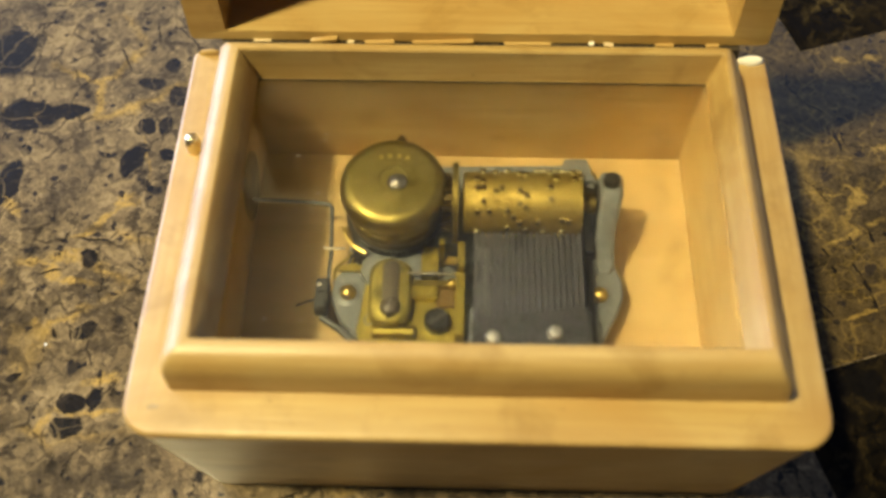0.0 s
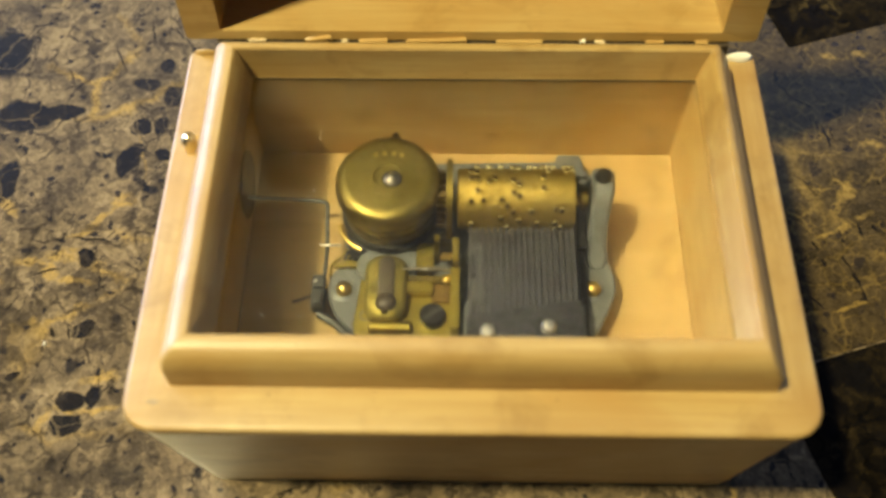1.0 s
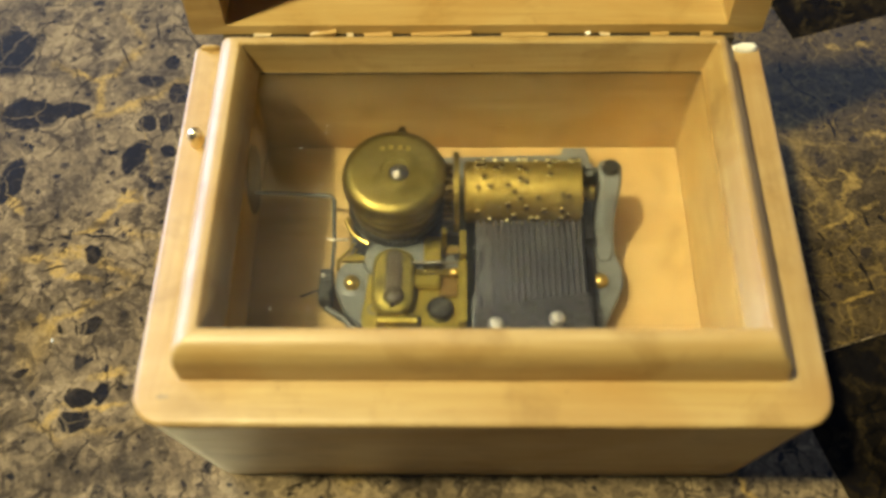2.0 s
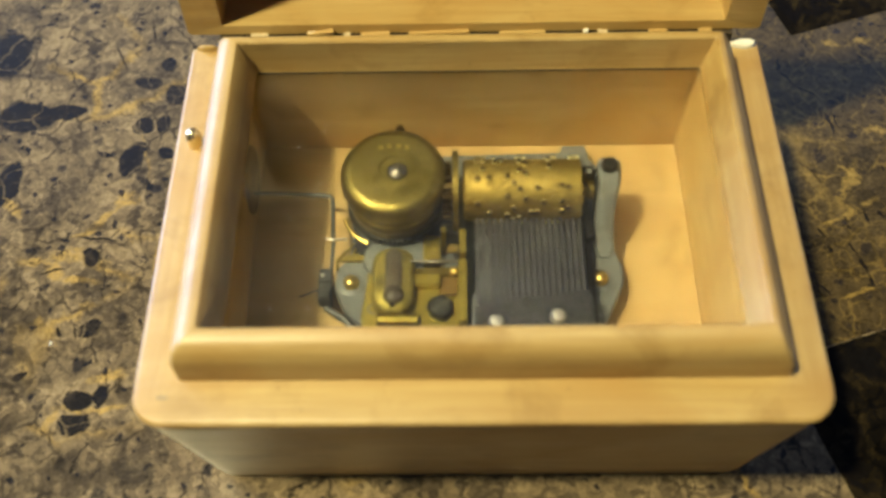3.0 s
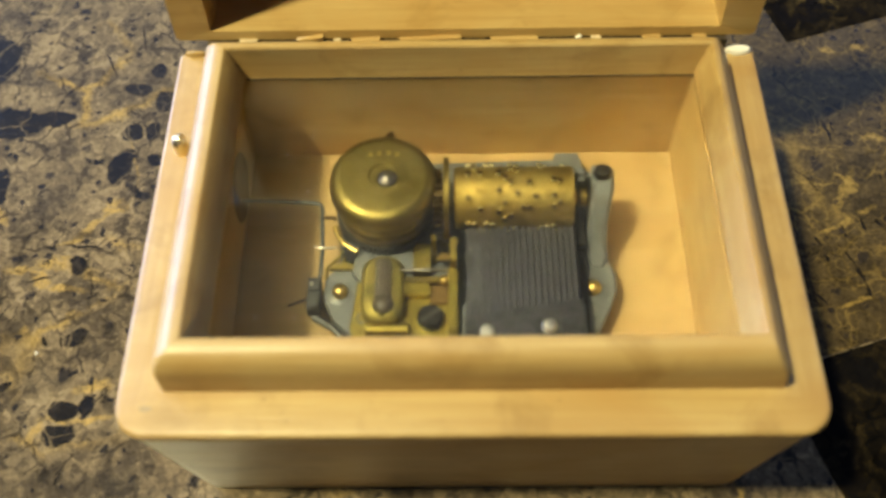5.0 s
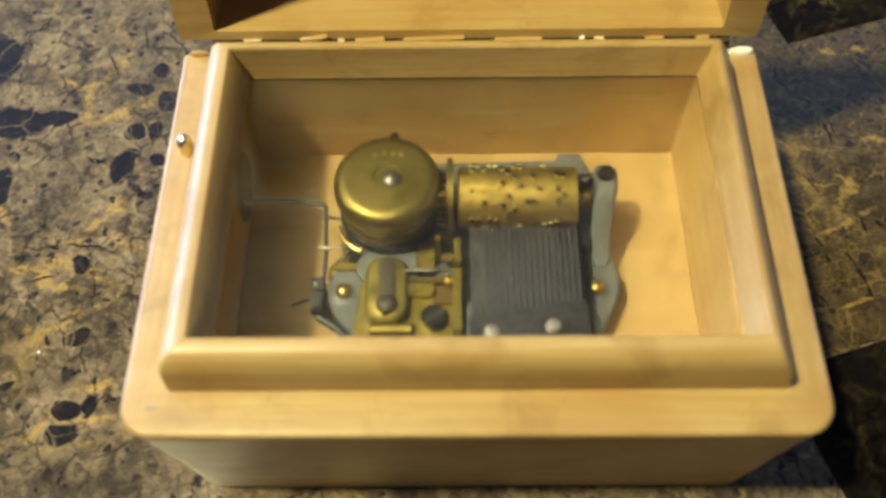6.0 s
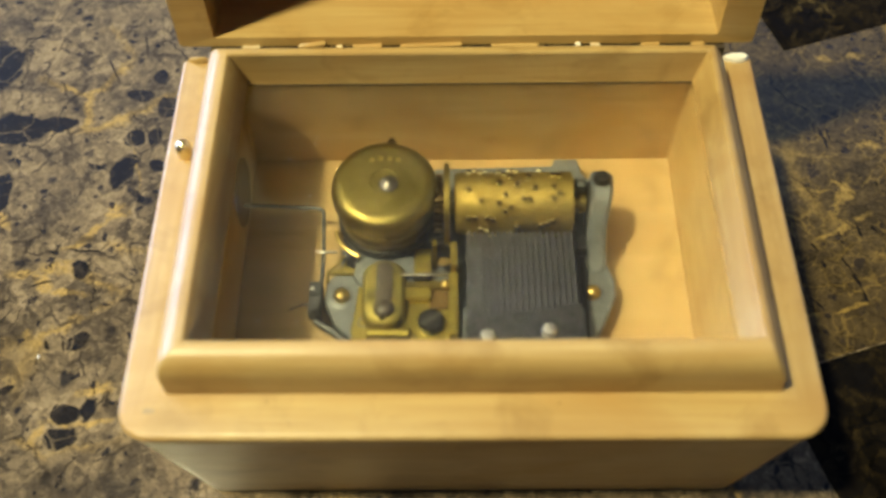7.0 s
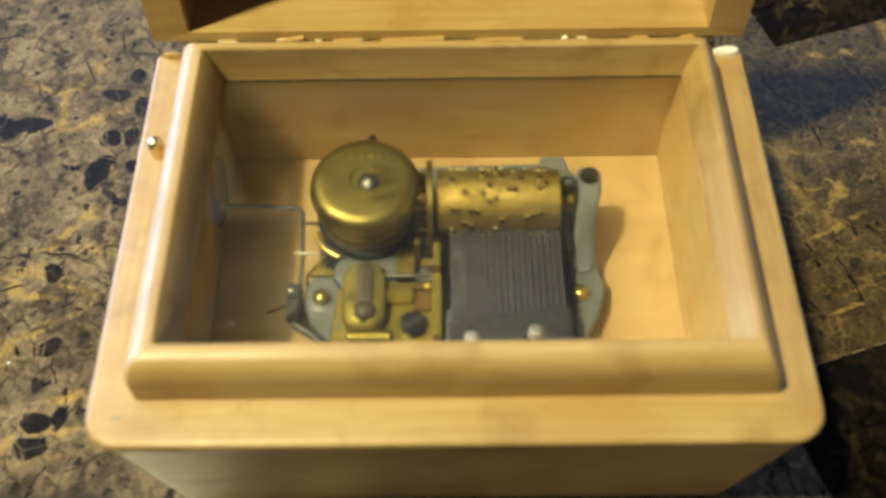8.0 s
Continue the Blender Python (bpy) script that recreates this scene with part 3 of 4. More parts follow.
def music_box():
    mb = thing("music_box", 0, 0, 0, "pale wooden music box with a glass pane and its lid open", "music box")
    cav = rrect(X0, X1, Y0, Y1, 0.6, 6)
    # the sides flare out towards the ledge
    low, mid, high = rrect(-46.8, 47.9, -32.2, 32.0, 4.6), rrect(-47.0, 48.2, -32.4, 32.2, 4.8), rrect(-50.2, 50.8, -36.1, 34.2, 4.5, 6, 1.0)
    part("body", loft([flat(low, 0), flat(mid, 1.0), flat(high, 33.5), flat(cav, 33.5), flat(cav, FLOOR - 3), flat([(x * 0.3, y * 0.3) for x, y in cav], FLOOR - 3)]), PALE, mb)
    part("floor_panel", box(X0 + 0.05, X1 - 0.05, Y0 + 0.05, Y1 - 0.05, FLOOR - 2.9, FLOOR, 0), PALE_LIGHT, mb, "bright pale wooden bottom panel")
    o = lambda d, f, r: rrect(-50.7 + d, 51.3 - d, -36.7 + d - f, 35.2 - d * 0.6, r, 6, 1.0)
    part("ledge", loft([flat(cav, 33.52), flat(o(1.2, 0.0, 3.8), 33.52), flat(o(0.6, 0.0, 4.4), 34.3), flat(o(0.35, 0.2, 4.8), 35.4), flat(o(0.25, 0.45, 5.0), 36.1), flat(o(0.35, 0.45, 4.9), 36.45), flat(o(0.6, 0.35, 4.6), 36.7), flat(o(0.95, 0.2, 4.2), LEDGE), flat(cav, LEDGE)], ring=True), PALE, mb, "flat wooden ledge with rounded corners")
    # filler lumps at the back ends of the ledge
    for x, y, w, d in ((48.2, 34.0, 4.6, 2.0), (-47.5, 34.4, 4.0, 1.0)):
        lump = turned([(1.0, 36.3), (1.0, 37.1), (0.8, 37.6), (0.3, 37.8)], 0, 0, 14)
        for v in lump.verts:
            v.co.x, v.co.y = x + v.co.x * w / 2, y + v.co.y * d / 2
            v.co += 0.18 * noise.noise_vector(v.co * 1.3)
        part("filler", lump, PUTTY if x > 0 else PALE, mb, "lump of white filler" if x > 0 else "")
    hole = turned([(0.5, LEDGE - 0.3), (0.5, LEDGE + 0.02), (0.1, LEDGE + 0.02)], 0, 0, 14)
    for v in hole.verts:
        v.co.x, v.co.y = -45.9 + v.co.x * 1.9, -32.6 + v.co.y * 0.8
    part("nail_hole", hole, SCUFF, mb, "small filled nail hole")
    # drilled plug on the inside of the left wall, its dark colour the shade of a round recess, and a knot in the back
    # wall
    part("plug", lying([(6.4, X0 - 0.3), (6.4, X0 + 0.12), (6.0, X0 + 0.16), (5.9, X0 + 0.03), (0.1, X0 + 0.03)], 16.3, 21.2, 40), SHADED_PLUG, mb, "round plug, coloured dark like a shaded recess")
    part("knot", turn(turned([(1.0, -0.1), (1.0, 0.1), (0.72, 0.14), (0.66, 0.04), (0.05, 0.05)], 0, 0, 24), Matrix.Translation((5.1, Y1, 20.1)) @ Matrix.Rotation(radians(90), 4, "X") @ Matrix.Diagonal((1.9, 0.75, 1, 1))), KNOT, mb, "small oval knot")
    # the raised rim that holds the pane
    ix0, ix1, iy0, iy1 = -39.9, 40.9, -25.8, 27.9
    loops = [flat(rrect(X0 - 0.2, X1 + 0.2, Y0 - 0.2, Y1 + 0.2, 0.6), LEDGE + 0.02), flat(rrect(X0 - 0.2, X1 + 0.2, Y0 - 0.2, Y1 + 0.2, 0.6), 38.3),
             flat(rrect(-37.8, 39.4, -25.0, 27.5, 0.3), 38.3), flat(rrect(-37.9, 39.5, -25.1, 27.6, 0.3), 38.7),
             flat(rrect(ix0 + 0.15, ix1 - 0.15, iy0 + 0.15, iy1 - 0.15, 0.3), 45.2)]
    for d, e, z in ((0.2, 0.1, 45.5), (1.3, 0.8, 45.5), (2.2, 1.2, 45.2), (3.0, 1.6, 44.6), (3.7, 2.2, 43.6), (4.1, 2.9, 42.4), (4.25, 3.7, 41.0), (4.3, 4.4, LEDGE + 0.02)):
        loops.append(flat(rrect(ix0 - d, ix1 + e, iy0 - d, iy1 + d * 0.68, 0.3 + 0.15 * d), z))
    part("rim", loft(loops, ring=True), PALE, mb, "raised rounded wooden rim round the opening")
    pane = part("glass_pane", box(X0 + 0.1, X1 - 0.1, Y0 + 0.1, Y1 - 0.1, 36.7, 37.95, 0), glass, mb, "dusty clear glass pane")
    pane.visible_shadow = False
    # dark strip draws the shadow line in the seam below the rim
    part("seam_shade", box(-37.6, 39.3, 27.35, 28.9, 37.97, 38.28, 0), GAP_SHADE, mb, "dark strip for the shaded seam under the rim")
    rng = random.Random(4)
    specks = [prism([(x + r * math.cos(a), y + r * 0.8 * math.sin(a)) for a in (0, 1.05, 2.1, 3.14, 4.2, 5.2)], 37.95, 37.98) for x, y, r in
              [(rng.uniform(-38, -24), rng.uniform(-23, 24), rng.uniform(0.08, 0.22)) for k in range(18)] + [(rng.uniform(-24, 38), rng.uniform(-23, 24), rng.uniform(0.05, 0.11)) for k in range(8)]]
    tagged(part("dust", joined(*specks), DUST, mb, "specks of dust"), kind="stuff")
    # stop pin on the ledge
    part("stop_pin", turned([(1.3, LEDGE), (1.3, 39.1), (1.15, 39.8), (0.7, 40.3), (0.15, 40.5)], -46.9, 13.2, 24), NICKEL, mb, "small round-headed metal pin")
    lid(mb)


def lid(mb):
    lean, hy, hz = radians(3.5), 38.0, 35.7
    m = Matrix.Translation((0, hy, hz)) @ Matrix.Rotation(-lean, 4, "X")
    W0, W1, H, D, T = -51.5, 51.9, 63.5, 13.5, 6.4
    def tapered(bm):
        # the lid is deepest at its hinge and thins towards its front edge
        for v in bm.verts:
            v.co.y *= max(0.3, 1 - 0.0150 * v.co.z)
        return turn(bm, m)
    top = part("lid", tapered(loft([[(x, D - e, z) for x, z in rrect(W0 + i, W1 - i, 1.0 + i, H - i, 0.9, 6, 2.6)] for e, i in ((0, 0), (-4.0, 0), (-5.0, 0.6), (-5.4, 1.8))])), PALE, mb, "hinged lid standing open")

    def ringed(pts_out, pts_in):
        return loft([[(x, 0.3, z) for x, z in pts_in], [(x, 0.0, z) for x, z in pts_out], [(x, D, z) for x, z in pts_out], [(x, D, z) for x, z in pts_in]], ring=True)
    part("lid_wall", tapered(ringed(rrect(W0, W1, 1.0, H, 0.9, 6, 2.6), rrect(W0 + T, W1 - T, 2.8, H - T, 0.5))), PALE, top, "deep frame of the lid")
    # splinters and filler along the hinge
    for x, w, up, mat in ((-38.5, 1.6, -0.08, SPLINTER), (-27.5, 2.4, 0.5, PALE), (-22.6, 0.6, -0.05, SPLINTER), (-17.5, 2.6, 0.1, PALE), (-6.0, 5.5, 0.12, PALE), (9.0, 4.2, 0.05, PALE), (20.6, 0.5, 0.1, PUTTY), (23.6, 0.9, -0.08, SPLINTER), (33.5, 1.6, 0.05, PALE), (42.0, 1.2, 0.1, PALE)):
        bit = box(x - w, x + w, 37.4, 38.7, 36.5, 36.85 + up, 0.08)
        for v in bit.verts:
            v.co += 0.35 * noise.noise_vector(v.co * 0.9)
            v.co.z += up * 0.3 * (v.co.x - x)
        part("splinter", bit, mat, top)
    # dark strip put in for the shade of the hinge gap
    part("hinge_shade", box(-46, 47, 37.2, 38.6, 32.0, 36.3, 0.1), GAP_SHADE, top, "dark strip standing in for shade in the hinge gap")


# ---- the movement ----
AX_Y, AX_Z, R = 10.25, 25.9, 5.4


def gear(cx, cy, z0, z1, r, teeth, depth):
    pts = []
    for k in range(teeth * 2):
        a, q = math.pi * k / teeth, r if k % 2 else r - depth
        h = math.pi / teeth * 0.32
        pts += [(cx + q * math.cos(a - h), cy + q * math.sin(a - h)), (cx + q * math.cos(a + h), cy + q * math.sin(a + h))]
    return prism(pts, z0, z1)


TUNE = ("a-90 a-71 a-28 a18 a70 a111 b-115 b-85 b-71 b-47 b70 c-29 c38 c95 d-115 d-65 d70 d101 e-71 e73 e131 f-31 f4 f42 g-20 g27 g57 "
        "h-110 h-67 h-43 h-9 h50 h109 i-106 i-59 i-37 i9 i89 j35 k-10 k35 l15 m-115 m-75 m-52 m85 n-94 n81 n136 o-15 o14 o34 o77 p-12 p26 p125 q-113 q-93 r-99")


def pinned_cylinder(mv):
    cyl = part("cylinder", lying([(1.0, -2.0), (R - 0.5, -1.95), (R - 0.12, -1.65), (R, -1.2), (R, 18.2), (R - 0.2, 18.4), (R - 0.9, 18.4), (R - 1.0, 17.8), (1.0, 17.8), (1.0, 21.0)], AX_Y, AX_Z, 72), CYLINDER_BRASS, mv, "pinned brass cylinder", origin=(8.5, AX_Y, AX_Z))
    rng = random.Random(2)
    melody = [(ord(w[0]) - 97, float(w[1:])) for w in TUNE.split()] + [(rng.randrange(18), rng.uniform(140, 240)) for k in range(36)]
    pins, tips = [], []
    for k, a in melody:
        # angle 0 faces the viewer's side, well above the comb; positive angles lie lower
        m = Matrix.Translation((0.44 + 1.03 * k, AX_Y, AX_Z)) @ Matrix.Rotation(radians(34.5 + a), 4, "X")
        pins.append(turn(turned([(0.43, R - 0.2), (0.43, R + 0.55)], 0, 0, 10), m))
        tips.append(turn(turned([(0.47, R + 0.53), (0.44, R + 0.62), (0.05, R + 0.64)], 0, 0, 10), m))
    rods = part("pins", joined(*pins), PIN_SIDE, cyl, "short metal pins in rows, glints put into their bright colour")
    # the dark colour imitates the dim room mirrored in the pin ends
    part("pin_tips", joined(*tips), PIN, rods, "ends of the pins, coloured dark like the room they reflect")
    return cyl


def governor(mv):
    plate = [(-19.2, -13.5), (-19.6, -11.5), (-19.1, -8), (-18.6, -2.8), (-17.6, -1.8), (-16.8, 0.2), (-11.6, 0.4), (-11.0, -3.2), (-6.0, -3.4), (-2.6, -3.0), (-1.4, -2.0), (-1.4, -14), (-8, -14.5), (-14, -14.5)]
    gp = part("governor_plate", prism(plate, 19.0, 19.8, 0.15), BRASS_YELLOW, mv, "yellow brass governor plate")
    part("plate_hole", turned([(1.0, 19.7), (1.0, 19.9), (0.75, 19.9), (0.75, 19.75), (0.05, 19.75)], -17.5, -9.8, 20), CAST, gp)
    strap = rrect(-17.8, -10.4, -11.6, 1.4, 3.3, 7)
    sh = lambda d: [(x + d * (1 if x < -14 else -1), y + d * (1 if y < -5 else -1)) for x, y in strap]
    cover = part("governor_cover", loft([flat(strap, 19.7), flat(strap, 21.2), flat(sh(0.35), 22.0), flat(sh(0.9), 22.4)]), COVER, mv, "domed olive brass governor cover")
    part("cover_insert", loft([flat(rrect(-15.4, -12.6, -10.2, 0.4, 1.2), 22.3), flat(rrect(-15.4, -12.6, -10.2, 0.4, 1.2), 22.6), flat(rrect(-15.0, -13.0, -9.8, 0.0, 0.9), 22.8)]), SMOKE, cover, "brown plastic insert")
    part("cover_knob", turned([(1.75, 22.3), (1.75, 22.7), (1.4, 23.2), (0.8, 23.5), (0.05, 23.6)], -13.9, -8.6, 28), SMOKE, cover, "glossy brown knob")
    part("plate_roll", lying([(0.3, -17.0), (1.15, -16.7), (1.15, -9.8), (0.3, -9.5)], -12.3, 20.4, 18), BRASS_YELLOW, gp)
    part("brass_block", box(-10.8, -6.0, -6.2, -3.8, 19.7, 21.4, 0.3), BRASS_YELLOW, mv, "small bright brass block")
    part("shaft_bed", box(-11.0, -2.6, -3.7, -2.4, 19.7, 21.0, 0.2), BRASS_OLD, mv)
    part("worm_shaft", lying([(0.32, -11.4), (0.32, -8.0), (0.42, -7.6), (0.42, -5.2), (0.32, -4.8), (0.32, -2.4)], -1.8, 22.0, 12), RIVET, mv, "thin steel worm shaft")
    scr = part("plate_screw", turned([(2.2, 19.7), (2.2, 21.2), (1.9, 21.6), (0.05, 21.7)], -6.0, -10.2, 28), BLACKENED, mv, "large blackened slotted screw")
    part("screw_slot", turn(box(-1.9, 1.9, -0.28, 0.28, 21.6, 21.76, 0), Matrix.Translation((-6.0, -10.2, 0)) @ Matrix.Rotation(radians(35), 4, "Z")), GEAR_STEEL, scr)
    # added plate, its brown the shadow beside the upright column
    part("shadow_plate", box(-6.2, -3.1, -7.4, -3.75, 19.75, 20.3, 0.15), SHADOW_BROWN, mv, "brown plate standing in for a shadow on the governor")
    part("jewel", turned([(0.8, 20.9), (0.8, 21.6), (0.5, 21.9), (0.05, 22.0)], -3.6, -3.3, 16), BRASS, mv, "reddish bearing")
    part("side_column", joined(box(-3.0, -1.4, -14.0, -2.2, 19.7, 23.8, 0.25), box(-2.7, -1.5, -2.4, 2.4, 18.5, 26.0, 0.2)), BRASS_YELLOW, mv, "upright brass column")


def movement():
    mv = thing("music_movement", 0, 5, FLOOR, "brass and grey metal clockwork music movement screwed into the box", "movement")
    outline = [(-17, -17), (-19, -13), (-22.8, -9.3), (-24.6, -5), (-24.4, -1.2), (-22, 1.5), (-22, 20), (-18, 23), (0, 23.6), (16.6, 24), (17.2, 25.6), (21.2, 25.6), (21.8, 23.5), (22, 16), (24.8, 15), (24.9, 2.4), (26.0, -1.0), (26.0, -4), (24.8, -7), (22.0, -12.5), (20, -17)]
    part("base_plate", joined(prism(outline, 16.3, 18.5, 0.3), *[turned([(2.2, FLOOR), (2.2, 16.4)], x, y, 16) for x, y in ((-21.5, -3.9), (22, -3.5), (-16, 18), (14, 19))]), CAST, mv, "grey cast metal plate")
    for x, y in ((-21.6, -4.2), (21.8, -3.8)):
        part("screw_boss", turned([(2.3, 18.4), (2.3, 18.55), (2.15, 18.62), (0.1, 18.62)], x, y, 24), CAST, mv)
        part("mounting_screw", turned([(1.35, 18.7), (1.4, 19.2), (1.2, 19.7), (0.75, 20.05), (0.1, 20.2)], x, y, 20), BRASS, mv, "round-headed brass screw")
    # bearing post
    prof = ((0.6, 18.9, 21.6, 24.2), (2.2, 19.3, 21.1, 24.9), (4.2, 21.6, 21.0, 24.6), (6.2, 24.4, 21.1, 24.5), (9.2, 27.4, 21.5, 25.2), (10.8, 28.5, 21.8, 25.6), (14.4, 28.7, 21.8, 25.8), (15.6, 28.0, 22.0, 25.5), (15.9, 26.6, 22.1, 25.3))
    pb = loft([[(a, y, 18.45), (b, y, 18.45), (b, y, z - 0.7), (b - 0.6, y, z), (a + 0.6, y, z), (a, y, z - 0.7)] for y, z, a, b in prof])
    post = part("bearing_post", pb, CAST, mv, "upright grey cast bearing post")
    part("post_screw", turned([(1.55, 28.6), (1.55, 29.5), (1.25, 29.9), (0.8, 29.95), (0.05, 30.1)], 23.6, 13.2, 8), BLACKENED, post, "blackened screw head")
    part("post_arm", turn(box(18.4, 21.6, 12.6, 15.4, 18.5, 28.4, 0.9), Matrix.Identity(4)), CAST, mv)
    part("axle_bush", lying([(1.6, 19.6), (1.6, 20.9)], AX_Y, AX_Z, 20), BRASS_OLD, mv)
    # spring barrel
    bx, by, br = -13.9, 10.7, 9.15
    barrel = part("spring_barrel", turned([(br - 0.5, 28.6), (br, 28.8), (br, 30.0), (br - 0.15, 30.8), (br - 0.55, 31.5), (br - 1.2, 31.95), (br - 2.0, 32.1), (br - 2.4, 32.12), (2.5, 32.25), (2.4, 32.25), (2.2, 32.05), (0.05, 32.05)], bx, by, 72), BRASS_SATIN, mv, "smooth brass spring barrel cap")
    part("drum", turned([(br - 1.5, 22.1), (br - 1.0, 22.5), (br - 0.9, 24.4), (br - 0.75, 24.6), (br - 0.7, 28.7)], bx, by, 56), BRASS_OLD, barrel, "darker drum below the cap")
    part("barrel_screw", turned([(1.55, 32.0), (1.5, 32.4), (1.15, 32.7), (0.35, 33.1), (0.05, 33.15)], bx + 0.8, by - 0.7, 24), RIVET, barrel, "polished steel rivet")
    part("drum_band", turned([(br - 0.75, 26.0), (br - 0.55, 26.2), (br - 0.55, 27.0), (br - 0.75, 27.2)], bx, by, 56), BRASS_SATIN, barrel, "bright band round the drum")
    # black disc put in for the shaded ring gap round the rivet
    part("rivet_gap_shade", turned([(1.75, 32.0), (1.75, 32.3), (0.1, 32.3)], bx + 0.8, by - 0.7, 24), BLACKENED, barrel)
    part("stamp", joined(*[box(bx + x - 0.42, bx + x + 0.42, by + 4.2 - y, by + 5.2 - y, 32.05, 32.3, 0.05) for x, y in ((-2.2, 0.25), (-0.7, 0), (0.9, 0), (2.3, 0.3))]), BRASS, barrel, "faint stamped marks")
    part("barrel_hook", prism([(bx + 0.1, by + br - 0.3), (bx + 1.9, by + br - 0.3), (bx + 1.35, by + br + 1.0), (bx + 0.75, by + br + 1.0)], 27.0, 31.2, 0.1), PIN, barrel)
    part("barrel_gear", gear(bx, by, 20.9, 22.2, 8.75, 64, 0.55), GEAR_STEEL, mv, "blackened toothed drive wheel")
    part("gear_disc", turned([(7.4, 18.5), (7.4, 20.9)], bx, by, 40), BLACKENED, mv)
    cyl = pinned_cylinder(mv)
    # wheels and uprights between barrel and cylinder
    part("cylinder_wheel", turn(gear(0, 0, -0.8, 0.8, 5.2, 20, 1.0), Matrix.Translation((-4.75, AX_Y, AX_Z)) @ Matrix.Rotation(radians(90), 4, "Y")), PIN, mv, "dark brass toothed wheel")
    part("pinion", lying([(1.4, -4.5), (1.4, -3.8)], AX_Y, AX_Z, 16), BRASS_OLD, mv)
    up = [(2.9, 18.5), (2.9, 25.0), (6.0, 29.8), (9.0, 31.6), (12.5, 31.8), (15.3, 31.0), (16.0, 18.5)]
    part("side_plate", loft([[(x, y, z) for y, z in up] for x in (-3.75, -2.75)]), BRASS_OLD, mv, "tarnished brass side plate")
    part("small_upright", box(-5.8, -5.0, 1.4, 2.6, 18.5, 26.4, 0.15), BRASS_YELLOW, mv)
    part("bright_lug", turn(box(-5.0, -2.8, 0.4, 1.8, 21.0, 22.0, 0.25), Matrix.Identity(4)), BRASS, mv)
    part("dark_lug", box(-5.2, -2.4, 2.4, 4.4, 18.5, 24.5, 0.3), BLACKENED, mv)
    part("spacer_plate", box(-9.0, -6.0, -1.2, 4.4, 18.4, 20.7, 0.15), BRASS_YELLOW, mv)
    part("bridge_plate", prism([(-19.6, -1.0), (-19.2, 1.6), (-17.0, 3.2), (-9.0, 3.2), (-9.0, -3.2), (-18.0, -3.2)], 18.5, 20.4, 0.1), CAST, mv, "pale grey bridge plate under the drive wheel")
    # comb
    bed = part("comb_bed", box(-0.6, 19.4, -17, -9.5, 18.4, 24.6, 0.3), CAST, mv)
    body = loft([[(-0.3, -17, z), (18.8, -17, z), (18.8, -9.6, z), (-0.3, -12.6, z)] for z in (24.6, 25.75)])
    comb = part("comb", body, COMB_BODY, mv, "steel comb with eighteen teeth")
    for k in range(18):
        x = 0.05 + 1.03 * k
        y0 = -12.9 + 3.0 * k / 18
        ends = ((x, x + 0.76, y0, 24.9), (x + 0.05, x + 0.71, 4.5, 25.3))
        part("tooth", loft([[(a, y, z), (b, y, z), (b, y, 25.7), (a, y, 25.7)] for a, b, y, z in ends]), COMB_STEEL, comb)
    for x, y in ((3.2, -15.6), (13.2, -14.6)):
        part("comb_screw", turned([(1.3, 25.7), (1.3, 26.2), (1.0, 26.6), (0.1, 26.7)], x, y, 20), STEEL, comb, "polished steel screw")
    # black boxes added for the shaded gap between comb, cylinder and post
    part("comb_gap_shade", joined(box(19.3, 20.6, -16, 3.0, 18.4, 21.0, 0.2), box(19.2, 20.9, 2.6, 12.4, 18.4, 22.6, 0.2)), BLACKENED, mv)
    governor(mv)
    # stop lever, its wire and springs
    lever = part("stop_lever", joined(box(-27.2, -24.9, -8.0, -1.7, 17.0, 19.8, 0.15), box(-26.6, -25.2, -7.9, -6.2, 19.7, 20.6, 0.15), box(-26.9, -25.1, -4.6, -2.2, 19.7, 20.4, 0.15)), DULL, mv, "black stop lever block")
    part("lever_pin", turned([(0.4, 19.9), (0.4, 20.5), (0.1, 20.7)], -26.5, -3.4, 12), STEEL, lever)
    part("lever_spike", tube([(-26.9, -5.2, 18.4), (-28.5, -5.6, 18.2), (-30.6, -6.4, 18.0)], 0.22), BLACKENED, lever)
    part("stop_wire", tube([(-40.3, 14.2, 20.0), (-34, 13.9, 20.1), (-27.2, 13.5, 20.1), (-26.1, 13.2, 20.1), (-25.6, 12.4, 20.1), (-25.4, 9, 20.1), (-25.0, 3, 20.0), (-25.1, -2, 19.8)], 0.4), WIRE, mv, "bent steel stop wire")
    part("spring_arm", tube([(-26.2, -8.0, 17.0), (-24.8, -8.9, 16.9), (-23.0, -9.9, 16.8), (-21.0, -12.0, 16.8), (-18.5, -14.5, 16.8), (-16, -15.5, 16.8)], 0.7), DULL, mv)
    part("staple", tube([(-26.4, 4.2, 20.2), (-25.6, 3.7, 20.6), (-24.4, 3.7, 20.6), (-22.6, 4.0, 20.2)], 0.24), STEEL, mv)
    part("brass_spring", tube([(-24.2, -1.6, 19.0), (-24.2, 0.2, 19.2), (-23.4, 1.2, 19.2), (-22.0, 2.6, 19.4), (-21.4, 3.6, 19.6)], 0.28), BRASS_YELLOW, mv)
    part("brass_lever", prism([(-23.8, 0.0), (-23.0, 0.9), (-21.6, 1.4), (-21.2, 3.0), (-20.6, 3.0), (-20.4, 1.2), (-18.7, 1.0), (-18.8, 0.0)], 18.7, 19.4, 0.1), BRASS_YELLOW, mv)
    part("fan_wheel", turn(gear(0, 0, -0.25, 0.25, 1.6, 7, 0.6), Matrix.Translation((-20.0, 2.4, 20.4)) @ Matrix.Rotation(radians(38), 4, "X")), BLACKENED, mv)
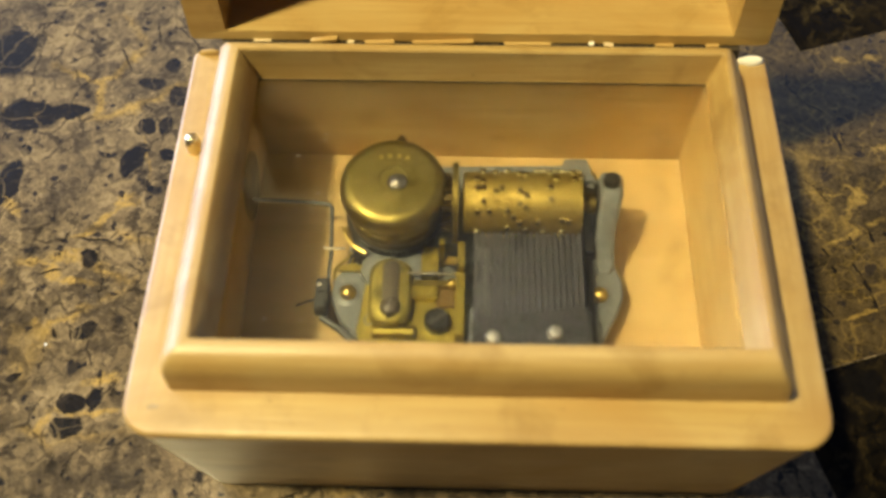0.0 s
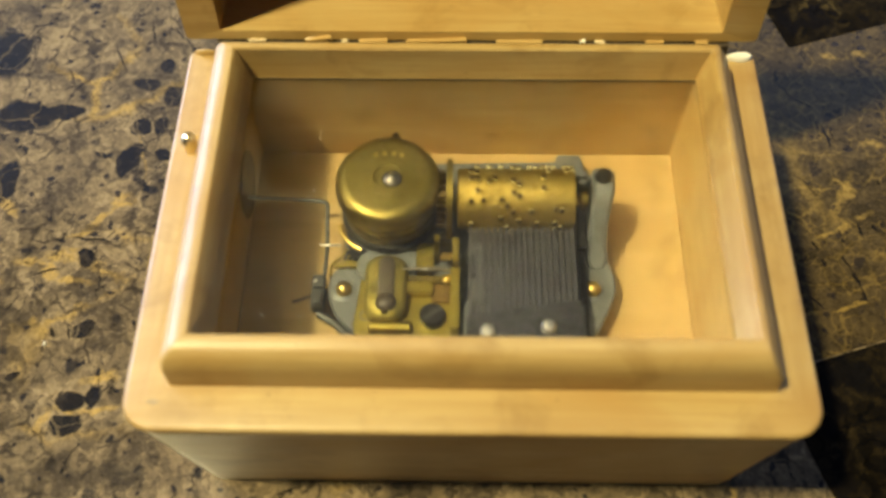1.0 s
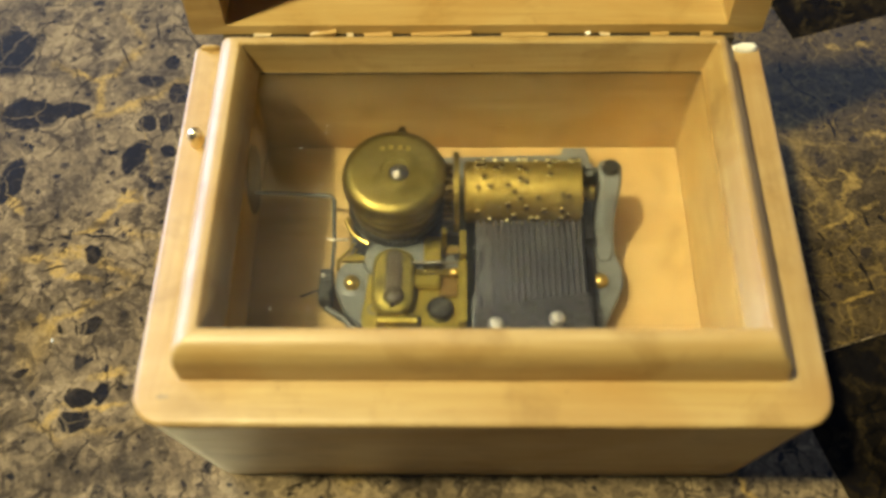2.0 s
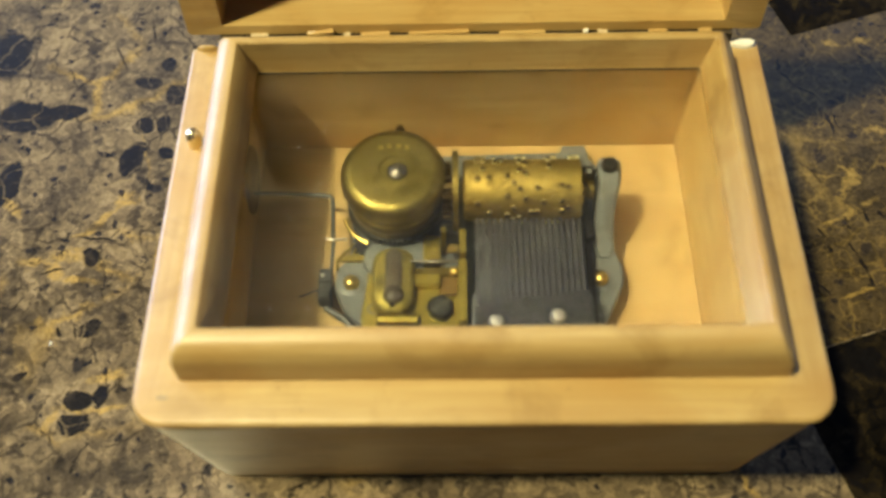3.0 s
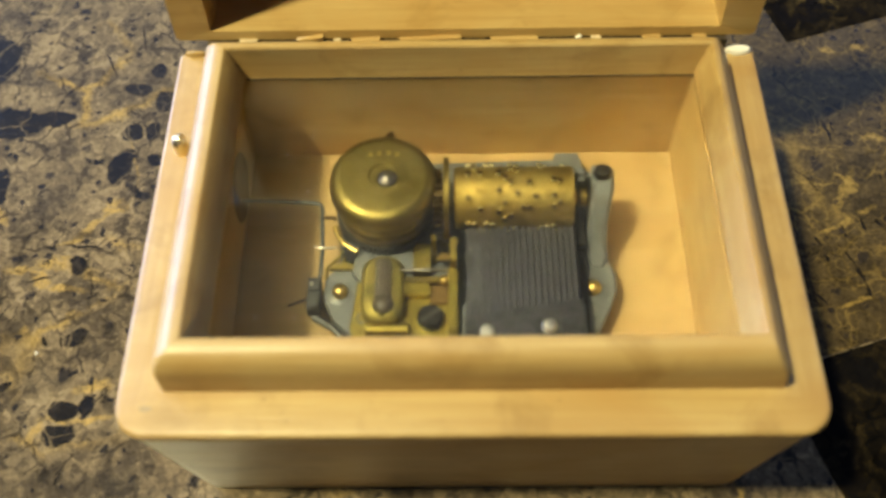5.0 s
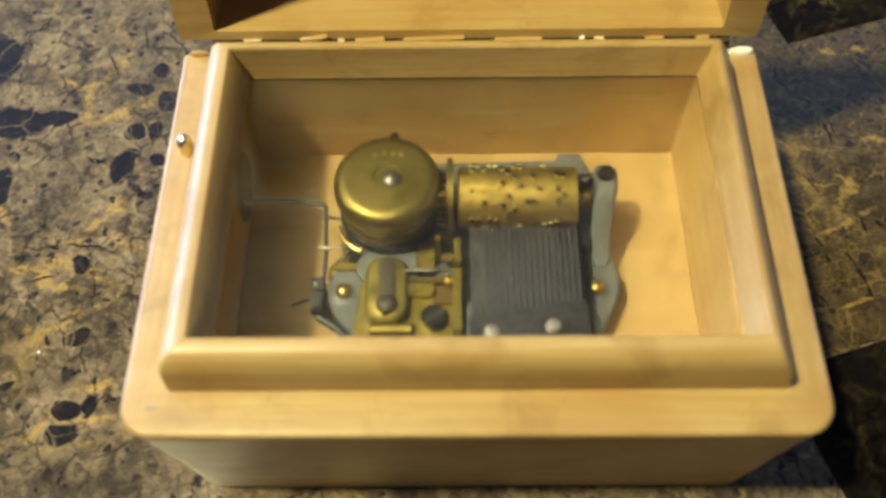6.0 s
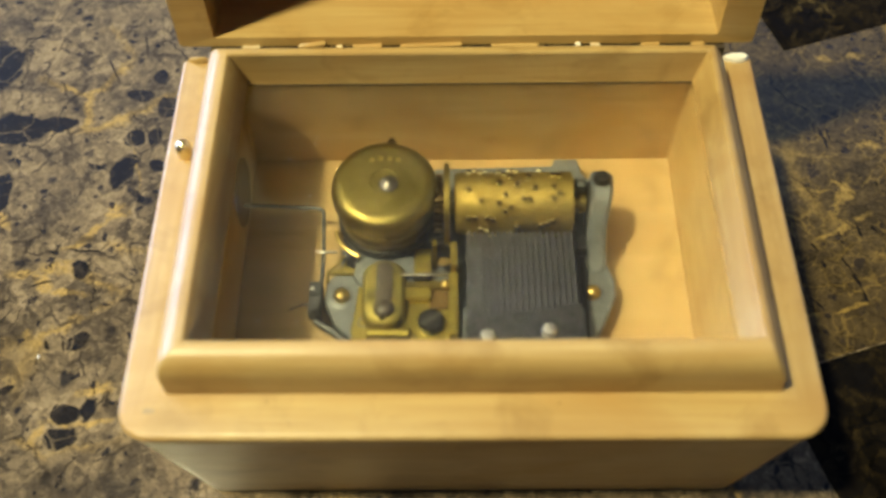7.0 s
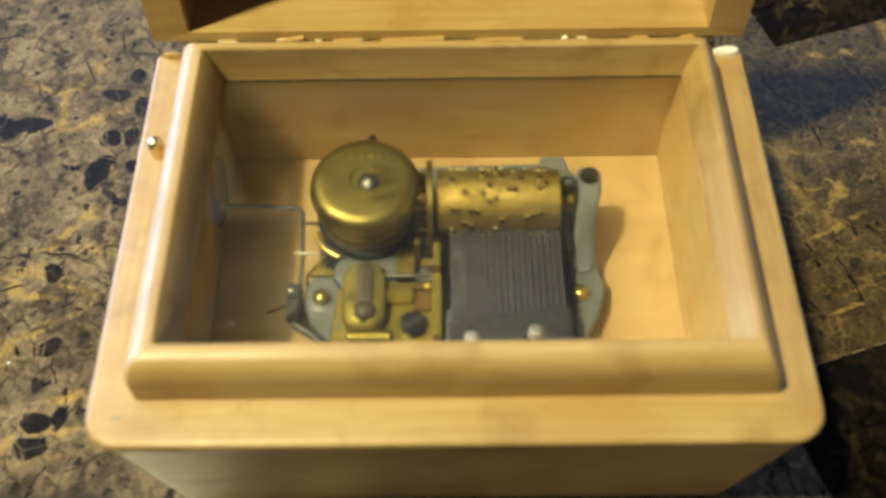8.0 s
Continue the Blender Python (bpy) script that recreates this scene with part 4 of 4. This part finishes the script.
    part("curved_spring", tube([(-22.9, 7.6, 21.2), (-22.3, 5.8, 21.2), (-21.2, 4.2, 21.2), (-20.0, 3.2, 21.2), (-18.7, 2.5, 21.2)], 0.45), BRASS, mv, "bright curved brass spring")
    return cyl


def crumb():
    """A tiny white chip lying on the marble."""
    bm = turned([(0.25, 0.0), (0.42, 0.15), (0.30, 0.42), (0.05, 0.5)], -80.8, -6.2, 7)
    for v in bm.verts:
        v.co.x = -80.8 + (v.co.x + 80.8) * 0.7
    return tagged(part("crumb", bm, PUTTY, origin=(-80.8, -6.2, 0)), "tiny white chip lying on the marble", "crumb")


room()
table()
crumb()
music_box()
cylinder = movement()


def motions():
    home = pose(*cylinder.location)
    walk(cylinder, [(t, home @ pose(0, 0, 0, -12.3 * (t - 3.5))) for t in (0.0, 2.0, 4.0, 6.0, 8.0)])


motions()
